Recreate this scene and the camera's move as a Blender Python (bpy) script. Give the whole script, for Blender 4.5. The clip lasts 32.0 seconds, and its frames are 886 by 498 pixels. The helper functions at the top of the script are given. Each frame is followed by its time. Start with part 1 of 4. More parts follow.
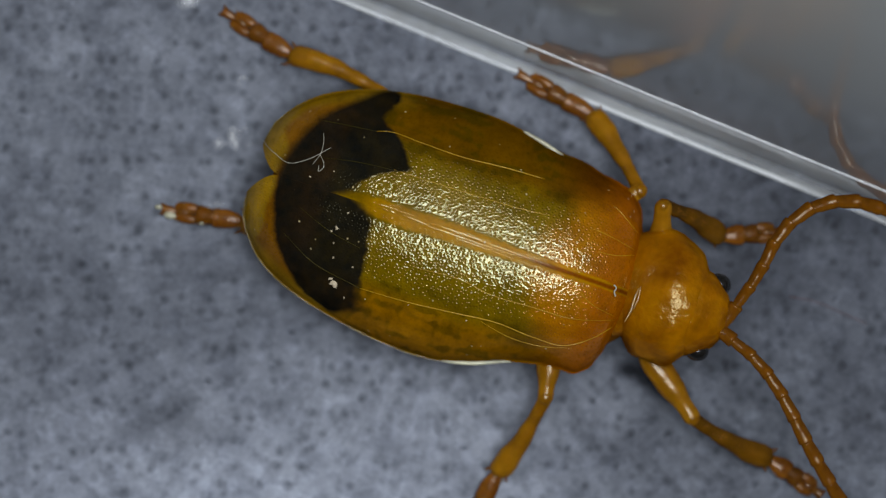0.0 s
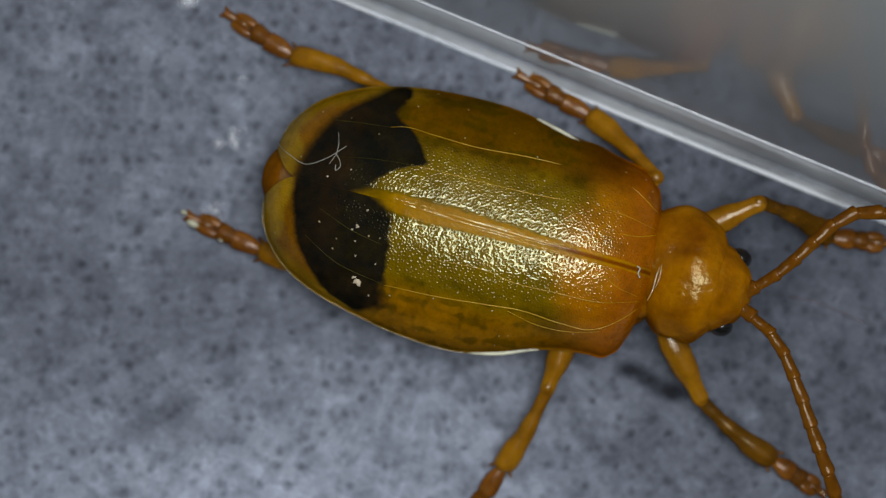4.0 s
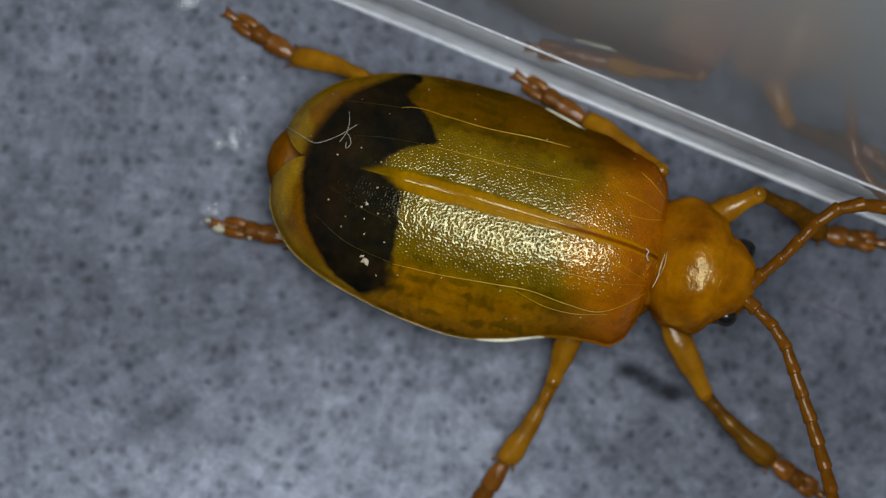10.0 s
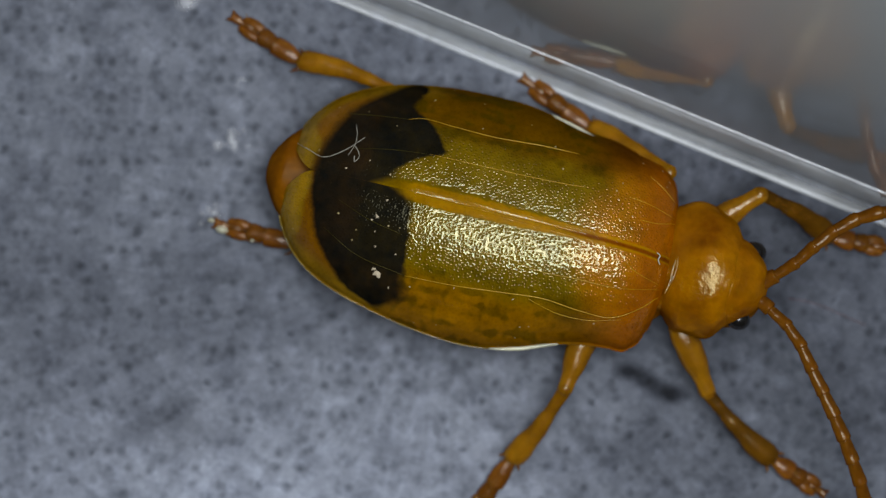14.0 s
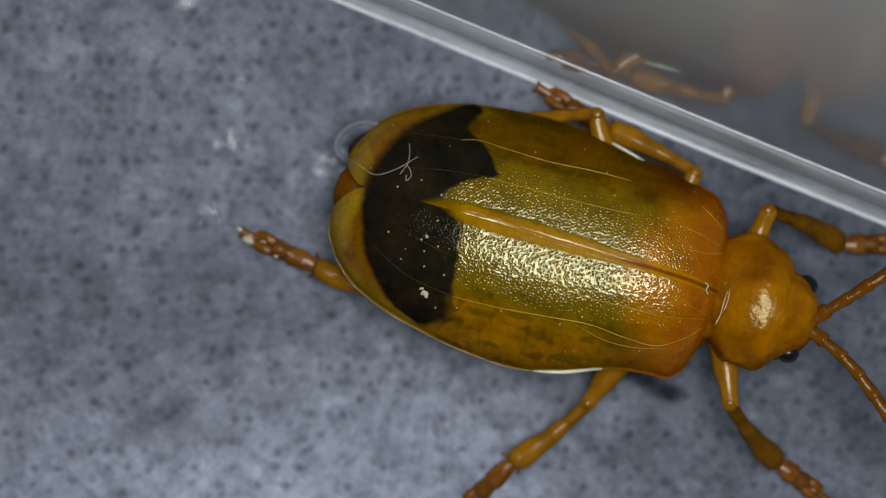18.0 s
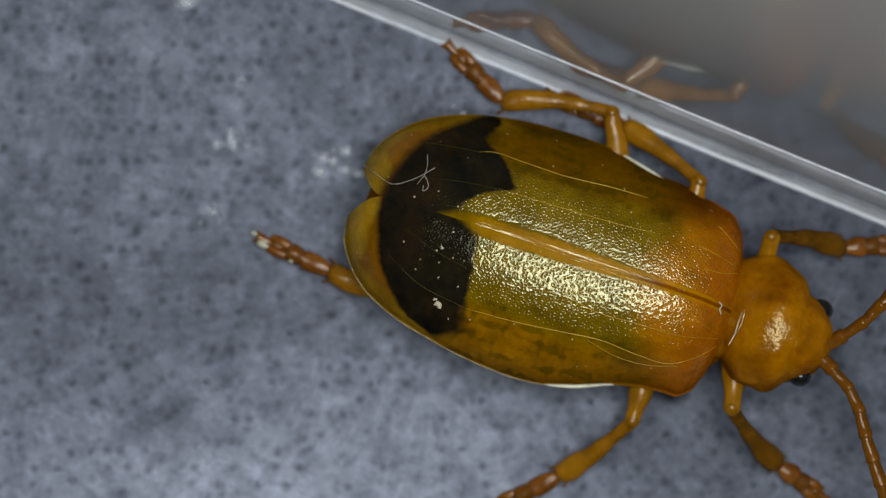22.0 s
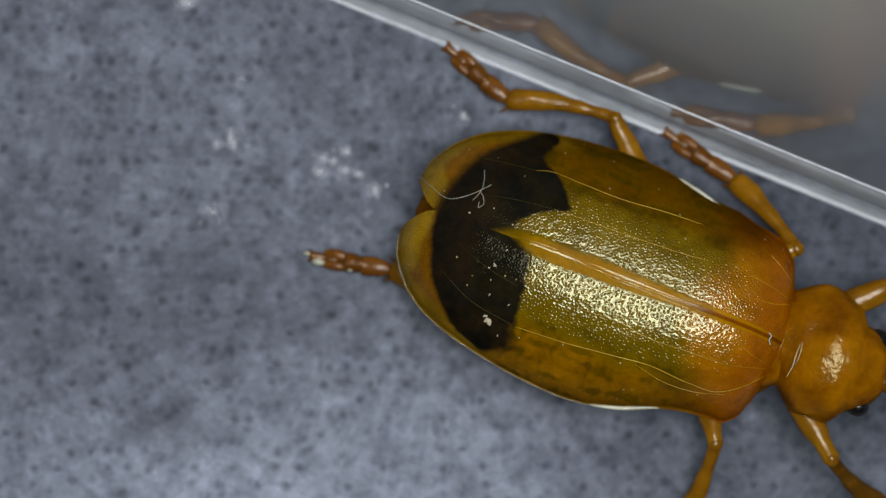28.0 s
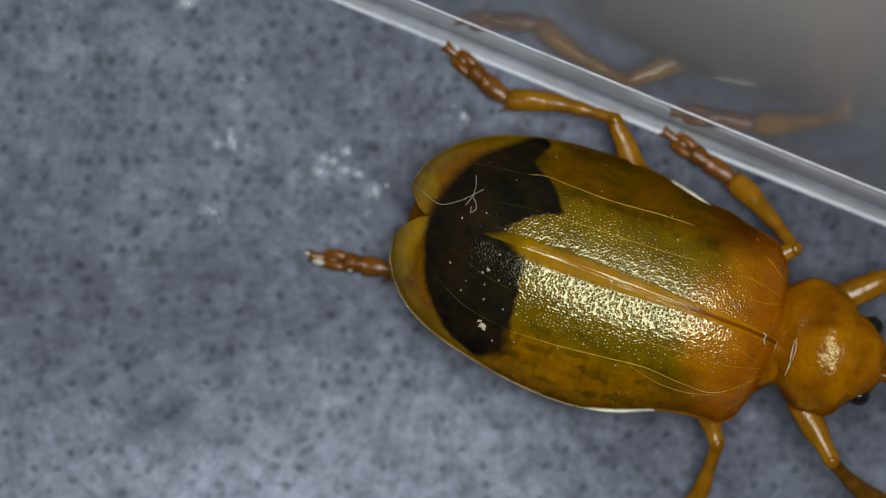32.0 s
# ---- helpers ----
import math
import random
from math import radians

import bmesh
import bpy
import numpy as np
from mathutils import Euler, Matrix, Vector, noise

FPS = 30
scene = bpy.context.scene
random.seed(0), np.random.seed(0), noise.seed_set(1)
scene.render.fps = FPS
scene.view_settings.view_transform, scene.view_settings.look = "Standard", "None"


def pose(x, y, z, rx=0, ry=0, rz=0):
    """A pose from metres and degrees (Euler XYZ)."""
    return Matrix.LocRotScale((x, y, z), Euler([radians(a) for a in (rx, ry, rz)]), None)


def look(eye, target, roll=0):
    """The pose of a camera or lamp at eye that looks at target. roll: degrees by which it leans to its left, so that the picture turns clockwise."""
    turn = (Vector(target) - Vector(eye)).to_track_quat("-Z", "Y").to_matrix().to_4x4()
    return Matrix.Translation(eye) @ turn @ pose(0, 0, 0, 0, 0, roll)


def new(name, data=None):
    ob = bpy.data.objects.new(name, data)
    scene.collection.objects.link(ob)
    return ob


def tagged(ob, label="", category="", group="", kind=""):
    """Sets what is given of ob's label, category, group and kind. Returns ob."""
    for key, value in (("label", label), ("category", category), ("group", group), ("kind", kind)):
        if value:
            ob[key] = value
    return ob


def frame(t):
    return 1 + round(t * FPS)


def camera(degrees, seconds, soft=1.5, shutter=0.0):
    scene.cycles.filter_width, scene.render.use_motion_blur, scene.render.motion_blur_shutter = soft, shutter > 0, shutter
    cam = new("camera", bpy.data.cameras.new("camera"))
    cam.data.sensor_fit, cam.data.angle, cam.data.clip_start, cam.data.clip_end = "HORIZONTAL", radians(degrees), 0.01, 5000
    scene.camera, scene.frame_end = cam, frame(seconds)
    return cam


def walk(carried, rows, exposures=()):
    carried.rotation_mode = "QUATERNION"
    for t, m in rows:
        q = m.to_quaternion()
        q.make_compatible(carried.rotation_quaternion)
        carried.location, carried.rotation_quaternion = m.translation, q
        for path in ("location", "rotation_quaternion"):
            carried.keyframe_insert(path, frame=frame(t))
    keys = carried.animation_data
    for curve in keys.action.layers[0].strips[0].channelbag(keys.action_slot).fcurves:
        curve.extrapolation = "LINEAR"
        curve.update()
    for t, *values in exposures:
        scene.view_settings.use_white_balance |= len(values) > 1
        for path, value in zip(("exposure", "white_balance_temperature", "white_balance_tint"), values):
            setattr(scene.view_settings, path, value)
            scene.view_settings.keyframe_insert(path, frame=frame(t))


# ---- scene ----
MM = 0.001

# ---- camera: a bench microscope that looks straight down ----
cam = camera(16.52, 32.0, soft=1.3)
cam.data.dof.use_dof, cam.data.dof.focus_distance, cam.data.dof.aperture_fstop = True, 43.0 * MM, 95.0
walk(cam, [(t, pose(x * MM, y * MM, z * MM)) for t, x, y, z in (
    (0, 0, 0, 45), (7, 0, 0, 45), (8, -0.02, 0, 45.1), (9, -0.045, 0.022, 45.17), (9.6, 0, 0.01, 45),
    (13, 0.012, 0.03, 45), (14.5, 0.02, 0.02, 45), (16.5, 0.029, 0.015, 45), (32, 0.029, 0.015, 45))])

# ---- light: the lamp ring round the lens, and the dim room ----
world = bpy.data.worlds.new("room")
scene.world = world
world.use_nodes = True
world.node_tree.nodes["Background"].inputs[0].default_value = (0.80, 0.88, 1.0, 1)
world.node_tree.nodes["Background"].inputs[1].default_value = 0.006


def lamp(x, y, z, size, watts, colour):
    data = bpy.data.lights.new("ring_lamp", "AREA")
    data.shape, data.size, data.energy, data.color = "SQUARE", size * MM, watts, colour
    ob = new("ring_lamp", data)
    ob.matrix_world = look((x * MM, y * MM, z * MM), (0, 0, 0))
    return ob


lamp(6.0, 2.2, 54, 30, 0.0284, (0.945, 0.99, 1.045))


# ---- materials ----
def material(name):
    mat = bpy.data.materials.new(name)
    mat.use_nodes = True
    tree = mat.node_tree
    return mat, tree, tree.nodes["Principled BSDF"]


def node(tree, kind, links=()):
    n = tree.nodes.new(kind)
    for socket, source in links:
        tree.links.new(source, n.inputs[socket])
    return n


def place(tree):
    return tree.nodes.new("ShaderNodeTexCoord").outputs["Object"]


def noise_of(tree, scale, detail=3.0, rough=0.55):
    n = node(tree, "ShaderNodeTexNoise", [("Vector", place(tree))])
    n.inputs["Scale"].default_value, n.inputs["Detail"].default_value, n.inputs["Roughness"].default_value = scale, detail, rough
    return n.outputs["Fac"]


def ramp(tree, source, stops):
    n = node(tree, "ShaderNodeValToRGB", [("Fac", source)])
    els = n.color_ramp.elements
    for k, (at, c) in enumerate(stops):
        el = els[k] if k < 2 else els.new(at)
        el.position, el.color = at, (*c, 1)
    return n.outputs["Color"]


def blend(tree, kind, a, b, fac=1.0):
    n = tree.nodes.new("ShaderNodeMix")
    n.data_type, n.blend_type = "RGBA", kind
    for socket, value in ((0, fac), (6, a), (7, b)):
        if isinstance(value, (int, float)):
            n.inputs[socket].default_value = value
        elif isinstance(value, tuple):
            n.inputs[socket].default_value = (*value, 1)
        else:
            tree.links.new(value, n.inputs[socket])
    return n.outputs[2]


def bump(tree, shader, height, distance, strength=1.0, normal=None):
    n = node(tree, "ShaderNodeBump", [("Height", height)])
    n.inputs["Distance"].default_value = distance
    if isinstance(strength, float):
        n.inputs["Strength"].default_value = strength
    else:
        tree.links.new(strength, n.inputs["Strength"])
    if normal:
        tree.links.new(normal, n.inputs["Normal"])
    if shader:
        tree.links.new(n.outputs[0], shader.inputs["Normal"])
    return n.outputs[0]


def glaze(tree, sh, weight, tint, rough):
    """A thin even gloss over a matt cuticle, bent by the same relief."""
    sh.inputs["Specular IOR Level"].default_value = 0.0
    shiny = node(tree, "ShaderNodeBsdfGlossy")
    shiny.inputs["Color"].default_value = (*tint, 1)
    if isinstance(rough, float):
        shiny.inputs["Roughness"].default_value = rough
    else:
        tree.links.new(rough, shiny.inputs["Roughness"])
    relief = sh.inputs["Normal"].links[0].from_socket
    tree.links.new(relief, shiny.inputs["Normal"])
    mix = node(tree, "ShaderNodeMixShader", [(1, sh.outputs[0]), (2, shiny.outputs[0])])
    if isinstance(weight, float):
        mix.inputs[0].default_value = weight
    else:
        tree.links.new(weight, mix.inputs[0])
    tree.links.new(mix.outputs[0], tree.nodes["Material Output"].inputs["Surface"])


def chitin(name, colour, dark, rough=0.32, grain=9000.0, relief=4e-6, glow=0.25, coat=0.0, shine=0.034, tint=(1.0, 0.86, 0.52), stain=1300.0):
    """Insect cuticle: stained at two scales, finely wrinkled, a little translucent."""
    mat, tree, sh = material(name)
    big = ramp(tree, noise_of(tree, stain), [(0.3, dark), (0.68, colour)])
    fine = ramp(tree, noise_of(tree, grain, 4), [(0.3, (0.72, 0.72, 0.72)), (0.7, (1, 1, 1))])
    tree.links.new(blend(tree, "MULTIPLY", big, fine), sh.inputs["Base Color"])
    sh.inputs["Roughness"].default_value = rough
    sh.inputs["Coat Weight"].default_value, sh.inputs["Coat Roughness"].default_value = coat, 0.15
    sh.inputs["Subsurface Weight"].default_value, sh.inputs["Subsurface Scale"].default_value = glow, 1.5e-4
    sh.inputs["Subsurface Radius"].default_value = (1.0, 0.75, 0.2)
    bump(tree, sh, noise_of(tree, grain, 3), relief)
    glaze(tree, sh, shine, tint, rough)
    return mat


def wing_case_material():
    """The punctured wing cases; their pattern lies in the mesh's own tint."""
    mat, tree, sh = material("wing_case_cuticle")
    pattern = node(tree, "ShaderNodeVertexColor")
    pattern.layer_name = "tint"
    tint = pattern.outputs["Color"]
    mott = ramp(tree, noise_of(tree, 2600.0, 6, 0.65), [(0.28, (0.58, 0.58, 0.56)), (0.72, (1.20, 1.19, 1.14))])
    pit = node(tree, "ShaderNodeAttribute")
    pit.attribute_name = "pit"
    spots = ramp(tree, pit.outputs["Fac"], [(0.05, (0.86, 0.85, 0.82)), (0.38, (1, 1, 1))])
    grit = node(tree, "ShaderNodeTexVoronoi", [("Vector", place(tree))])
    grit.inputs["Scale"].default_value = 7000.0
    near = ramp(tree, grit.outputs["Distance"], [(0.05, (1, 1, 1)), (0.13, (0, 0, 0))])
    rare = ramp(tree, grit.outputs["Color"], [(0.27, (1, 1, 1)), (0.30, (0, 0, 0))])
    dust = blend(tree, "MULTIPLY", near, rare)
    skin = blend(tree, "MULTIPLY", blend(tree, "MULTIPLY", tint, mott), spots)
    tree.links.new(blend(tree, "MIX", skin, (0.50, 0.40, 0.20), dust), sh.inputs["Base Color"])
    sh.inputs["Roughness"].default_value = 0.3
    sh.inputs["Subsurface Weight"].default_value, sh.inputs["Subsurface Scale"].default_value = 0.1, 6e-5
    sh.inputs["Subsurface Radius"].default_value = (1.0, 0.8, 0.2)
    # fine ridges along the seam
    drawn = node(tree, "ShaderNodeMapping", [("Vector", place(tree))])
    drawn.inputs["Scale"].default_value = (0.02, 1, 0)
    lines = node(tree, "ShaderNodeTexNoise", [("Vector", drawn.outputs[0])])
    lines.inputs["Scale"].default_value, lines.inputs["Detail"].default_value = 42000.0, 1
    seam = node(tree, "ShaderNodeAttribute")
    seam.attribute_name = "gleam"
    third = bump(tree, None, lines.outputs["Fac"], 4.0e-6, seam.outputs["Fac"])
    fourth = bump(tree, None, noise_of(tree, 7000.0, 3), 5.0e-6, 0.6, third)
    bump(tree, sh, noise_of(tree, 3000.0, 2), 3.0e-5, 0.35, fourth)
    floor_matt = ramp(tree, pit.outputs["Fac"], [(0.09, (0.004, 0.004, 0.004)), (0.26, (0.108, 0.108, 0.108))])
    dull = ramp(tree, tint, [(0.02, (0.09, 0.09, 0.09)), (0.12, (1, 1, 1))])
    worn = node(tree, "ShaderNodeMath", [(0, pattern.outputs["Alpha"]), (1, blend(tree, "MULTIPLY", floor_matt, dull))])
    worn.operation = "MULTIPLY"
    streaks = node(tree, "ShaderNodeMath", [(0, ramp(tree, lines.outputs["Fac"], [(0.50, (0, 0, 0)), (0.56, (0.085, 0.085, 0.085))])), (1, seam.outputs["Fac"])])
    streaks.operation = "MULTIPLY_ADD"
    tree.links.new(worn.outputs[0], streaks.inputs[2])
    glaze(tree, sh, streaks.outputs[0], (1.0, 0.93, 0.58), 0.075)
    return mat


def ground_material():
    """Grey speckled bench top."""
    mat, tree, sh = material("speckled_grey_stone")
    wide = ramp(tree, noise_of(tree, 260.0, 3), [(0.34, (0.105, 0.113, 0.136)), (0.64, (0.165, 0.177, 0.208))])

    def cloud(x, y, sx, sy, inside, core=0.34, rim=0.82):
        """A ragged-edged patch that multiplies the colour inside it."""
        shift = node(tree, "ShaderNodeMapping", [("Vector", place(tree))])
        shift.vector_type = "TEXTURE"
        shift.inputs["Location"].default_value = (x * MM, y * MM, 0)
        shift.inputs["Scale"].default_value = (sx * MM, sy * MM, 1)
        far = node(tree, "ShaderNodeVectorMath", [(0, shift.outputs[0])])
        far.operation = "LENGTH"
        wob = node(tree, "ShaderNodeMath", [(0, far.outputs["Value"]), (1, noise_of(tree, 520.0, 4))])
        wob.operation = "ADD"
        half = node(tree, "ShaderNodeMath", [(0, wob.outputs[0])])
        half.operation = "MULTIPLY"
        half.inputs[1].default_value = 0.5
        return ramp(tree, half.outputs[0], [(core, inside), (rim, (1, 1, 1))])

    mid = ramp(tree, noise_of(tree, 1500.0, 4, 0.6), [(0.30, (0.66, 0.67, 0.69)), (0.72, (1.26, 1.26, 1.25))])
    cells = node(tree, "ShaderNodeTexVoronoi", [("Vector", place(tree))])
    cells.voronoi_dimensions = "2D"
    cells.inputs["Scale"].default_value = 4000.0
    ragged = node(tree, "ShaderNodeMath", [(0, noise_of(tree, 5200.0, 2)), (1, cells.outputs["Distance"])])
    ragged.operation = "MULTIPLY_ADD"
    tree.links.new(cells.outputs["Distance"], ragged.inputs[2])
    dots = ramp(tree, ragged.outputs[0], [(0.05, (0.46, 0.47, 0.48)), (0.58, (1, 1, 1))])
    some = ramp(tree, cells.outputs["Color"], [(0.20, (0, 0, 0)), (0.75, (1, 1, 1))])
    small = ramp(tree, noise_of(tree, 3700.0, 2, 0.5), [(0.22, (0.55, 0.56, 0.57)), (0.50, (1.03, 1.03, 1.03))])
    fleck = blend(tree, "MULTIPLY", blend(tree, "MIX", dots, (1, 1, 1), some), small)
    pale = ramp(tree, noise_of(tree, 3900.0, 2, 0.5), [(0.48, (1, 1, 1)), (0.80, (1.38, 1.38, 1.40))])
    grain = ramp(tree, noise_of(tree, 8000.0, 2, 0.6), [(0.25, (0.84, 0.84, 0.84)), (0.75, (1.16, 1.16, 1.16))])
    col = wide
    # the 4.0 by 4.5 patch at right is shade painted into the stone's colour
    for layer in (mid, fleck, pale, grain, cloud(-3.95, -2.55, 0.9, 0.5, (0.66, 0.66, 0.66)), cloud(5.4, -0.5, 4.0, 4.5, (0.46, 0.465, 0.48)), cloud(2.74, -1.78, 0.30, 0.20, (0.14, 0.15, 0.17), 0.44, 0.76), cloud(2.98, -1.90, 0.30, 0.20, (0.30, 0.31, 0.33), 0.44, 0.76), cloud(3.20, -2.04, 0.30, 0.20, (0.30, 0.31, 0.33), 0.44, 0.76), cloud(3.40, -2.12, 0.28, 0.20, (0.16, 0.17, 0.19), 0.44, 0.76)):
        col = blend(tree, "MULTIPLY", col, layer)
    # colour multiplied by 2.3 over a wide ragged patch at lower left
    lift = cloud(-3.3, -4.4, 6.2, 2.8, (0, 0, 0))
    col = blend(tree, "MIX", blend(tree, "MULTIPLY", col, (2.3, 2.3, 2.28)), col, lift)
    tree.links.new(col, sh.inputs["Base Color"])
    sh.inputs["Roughness"].default_value = 0.75
    sh.inputs["Specular IOR Level"].default_value = 0.2
    return mat


def plain(name, colour, rough=0.4, coat=0.0, vary=0.25, scale=6000.0):
    mat, tree, sh = material(name)
    low = tuple(c * (1 - vary) for c in colour)
    tree.links.new(ramp(tree, noise_of(tree, scale), [(0.3, low), (0.7, colour)]), sh.inputs["Base Color"])
    sh.inputs["Roughness"].default_value, sh.inputs["Coat Weight"].default_value = rough, coat
    return mat


def clear_plastic(name, gloss, haze, rough, streak=0.0, painted_haze=0.0):
    """Clear moulded plastic: gloss, a little haze, the rest passes through. Streaks run along it; a painted pale haze
    thickens up to 20 mm.
    """
    mat, tree, sh = material(name)
    tree.nodes.remove(sh)
    shiny = node(tree, "ShaderNodeBsdfGlossy")
    shiny.inputs["Roughness"].default_value, shiny.inputs["Color"].default_value = rough, (0.93, 0.95, 0.97, 1)
    veil = node(tree, "ShaderNodeBsdfDiffuse")
    veil.inputs["Color"].default_value = (0.80, 0.81, 0.77, 1)
    through_it = node(tree, "ShaderNodeBsdfTransparent")
    through_it.inputs["Color"].default_value = (0.95, 0.97, 0.98, 1)
    soft = node(tree, "ShaderNodeMixShader", [(1, through_it.outputs[0]), (2, veil.outputs[0])])
    soft.inputs[0].default_value = haze
    mix = node(tree, "ShaderNodeMixShader", [(1, soft.outputs[0]), (2, shiny.outputs[0])])
    mix.inputs[0].default_value = gloss
    if streak:
        drawn = node(tree, "ShaderNodeMapping", [("Vector", place(tree))])
        drawn.inputs["Scale"].default_value = (0.06, 1, 1)
        lines = node(tree, "ShaderNodeTexNoise", [("Vector", drawn.outputs[0])])
        lines.inputs["Scale"].default_value, lines.inputs["Detail"].default_value = 9000.0, 3
        tree.links.new(ramp(tree, lines.outputs["Fac"], [(0.3, (haze * (1 - streak),) * 3), (0.7, (haze * (1 + streak),) * 3)]), soft.inputs[0])
    # pale haze painted in by height, for the bright blurred reflection up the wall
    if painted_haze:
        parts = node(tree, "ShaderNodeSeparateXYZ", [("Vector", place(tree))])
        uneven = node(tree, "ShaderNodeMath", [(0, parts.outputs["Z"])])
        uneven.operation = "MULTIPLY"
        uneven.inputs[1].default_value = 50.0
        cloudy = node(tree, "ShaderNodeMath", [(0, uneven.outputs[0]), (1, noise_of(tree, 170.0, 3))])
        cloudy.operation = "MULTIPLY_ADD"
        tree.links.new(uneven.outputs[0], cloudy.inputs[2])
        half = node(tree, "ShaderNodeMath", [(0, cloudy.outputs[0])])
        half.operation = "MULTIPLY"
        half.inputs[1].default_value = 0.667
        tree.links.new(ramp(tree, half.outputs[0], [(0.42, (gloss,) * 3), (0.92, (gloss * (1 - painted_haze),) * 3)]), mix.inputs[0])
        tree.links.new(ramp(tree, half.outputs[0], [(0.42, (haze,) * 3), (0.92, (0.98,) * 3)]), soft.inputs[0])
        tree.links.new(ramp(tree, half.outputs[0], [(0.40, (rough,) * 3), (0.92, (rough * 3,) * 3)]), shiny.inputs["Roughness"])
    tree.links.new(mix.outputs[0], tree.nodes["Material Output"].inputs["Surface"])
    return mat


WING_CASE = wing_case_material()
GROUND = ground_material()
ORANGE = chitin("orange_cuticle", (0.375, 0.142, 0.0004), (0.18, 0.053, 0.0003), 0.17, 4200.0, 3.8e-5, 0.30, 0.0, 0.046, (1.0, 0.88, 0.47), 2000.0)
ABDOMEN = chitin("brown_orange_cuticle", (0.25, 0.088, 0.001), (0.15, 0.047, 0.001), 0.35, shine=0.010)
AMBER = chitin("amber_cuticle", (0.34, 0.147, 0.004), (0.14, 0.053, 0.001), 0.22, 6000.0, 1.2e-5, 0.35, 0.0, 0.050, (1.0, 0.92, 0.75))
RUST = chitin("rust_cuticle", (0.30, 0.106, 0.010), (0.11, 0.034, 0.003), 0.26, 8000.0, 1.2e-5, 0.35, 0.0, 0.035, (1.0, 0.88, 0.76))
MAHOGANY = chitin("red_brown_cuticle", (0.20, 0.066, 0.004), (0.075, 0.024, 0.002), 0.22, 7000.0, 1.0e-5, 0.25, 0.0, 0.055, (1.0, 0.88, 0.72))
RUSSET = chitin("russet_cuticle", (0.21, 0.076, 0.004), (0.10, 0.033, 0.002), 0.22, 5000.0, 6e-6, 0.3, 0.0, 0.032, (1.0, 0.88, 0.70))
DUSKY = chitin("dusky_amber_cuticle", (0.15, 0.062, 0.003), (0.040, 0.015, 0.001), 0.22, 5000.0, 9e-6, 0.3, 0.0, 0.05)
COLLAR = plain("pale_collar_glare", (0.50, 0.31, 0.10), 0.12, 1.0, 0.6)
EYE = plain("black_eye", (0.010, 0.009, 0.008), 0.22, 0.2)
TIP_DARK = plain("dark_glossy_cuticle", (0.02, 0.014, 0.010), 0.2, 0.6)
VEIN = chitin("yellow_vein", (0.58, 0.33, 0.010), (0.40, 0.20, 0.004), 0.3, shine=0.05)
DARK_VEIN = chitin("dark_olive_vein", (0.045, 0.036, 0.004), (0.018, 0.014, 0.002), 0.3, shine=0.02)
RIM = plain("pale_yellow_rim", (0.34, 0.25, 0.04), 0.2, 0.6, 0.7, 2500.0)
PALE = plain("pale_cream_glare", (0.66, 0.64, 0.44), 0.25, 0.4, 0.5, 4000.0)
LINT = plain("white_lint", (0.50, 0.47, 0.38), 0.6)
FLAKE = plain("cream_flake", (0.55, 0.45, 0.30), 0.6)
SCRATCH = plain("white_residue", (0.62, 0.64, 0.68), 0.45, 0.2)
PINK = plain("pink_fibre", (0.22, 0.13, 0.14), 0.7)
CRUST = plain("white_crust", (0.80, 0.82, 0.86), 0.5, 0.0, 0.2, 9000.0)
for thin, cover in ((SCRATCH, 0.17), (CRUST, 0.40), (PINK, 0.10)):
    thin.node_tree.nodes["Principled BSDF"].inputs["Alpha"].default_value = cover
WALL_FACE = clear_plastic("clear_wall_face", 0.44, 0.76, 0.032, painted_haze=0.70)
WALL_BODY = clear_plastic("clear_wall_body", 0.04, 0.03, 0.2)
WATER, water_tree, water_shader = material("clear_liquid")
water_shader.inputs["Transmission Weight"].default_value, water_shader.inputs["IOR"].default_value = 1.0, 1.33
water_shader.inputs["Roughness"].default_value = 0.04
BEAD_REFLECTION = plain("bright_bead_reflection", (0.85, 0.86, 0.88), 0.2, 0.5)
FILLET = clear_plastic("clear_moulded_corner", 0.05, 0.27, 0.30, streak=0.55)


# ---- mesh helpers, in millimetres ----
def curve(table, x):
    """A smooth curve through the table's points."""
    xs, ys = np.array([p[0] for p in table], float), np.array([p[1] for p in table], float)
    slope = np.gradient(ys, xs)
    x = np.clip(x, xs[0], xs[-1])
    k = np.clip(np.searchsorted(xs, x) - 1, 0, len(xs) - 2)
    h = xs[k + 1] - xs[k]
    s = (x - xs[k]) / h
    return ((1 + 2 * s) * (1 - s) ** 2 * ys[k] + s * (1 - s) ** 2 * h * slope[k]
            + s * s * (3 - 2 * s) * ys[k + 1] + s * s * (s - 1) * h * slope[k + 1])


def mesh_of(name, verts, faces, smooth=True):
    me = bpy.data.meshes.new(name)
    me.from_pydata([tuple(c * MM for c in v) for v in verts], [], faces)
    me.polygons.foreach_set("use_smooth", [smooth] * len(me.polygons))
    me.update()
    return me


def grid_faces(rows, cols, closed=False, first=0):
    faces = []
    for i in range(rows - 1):
        for j in range(cols if closed else cols - 1):
            k = (j + 1) % cols
            faces.append((first + i * cols + j, first + i * cols + k, first + (i + 1) * cols + k, first + (i + 1) * cols + j))
    return faces


def part(name, me, mat, parent=None, label=""):
    ob = new(name, me)
    me.materials.append(mat)
    ob.parent = parent
    return tagged(ob, label)


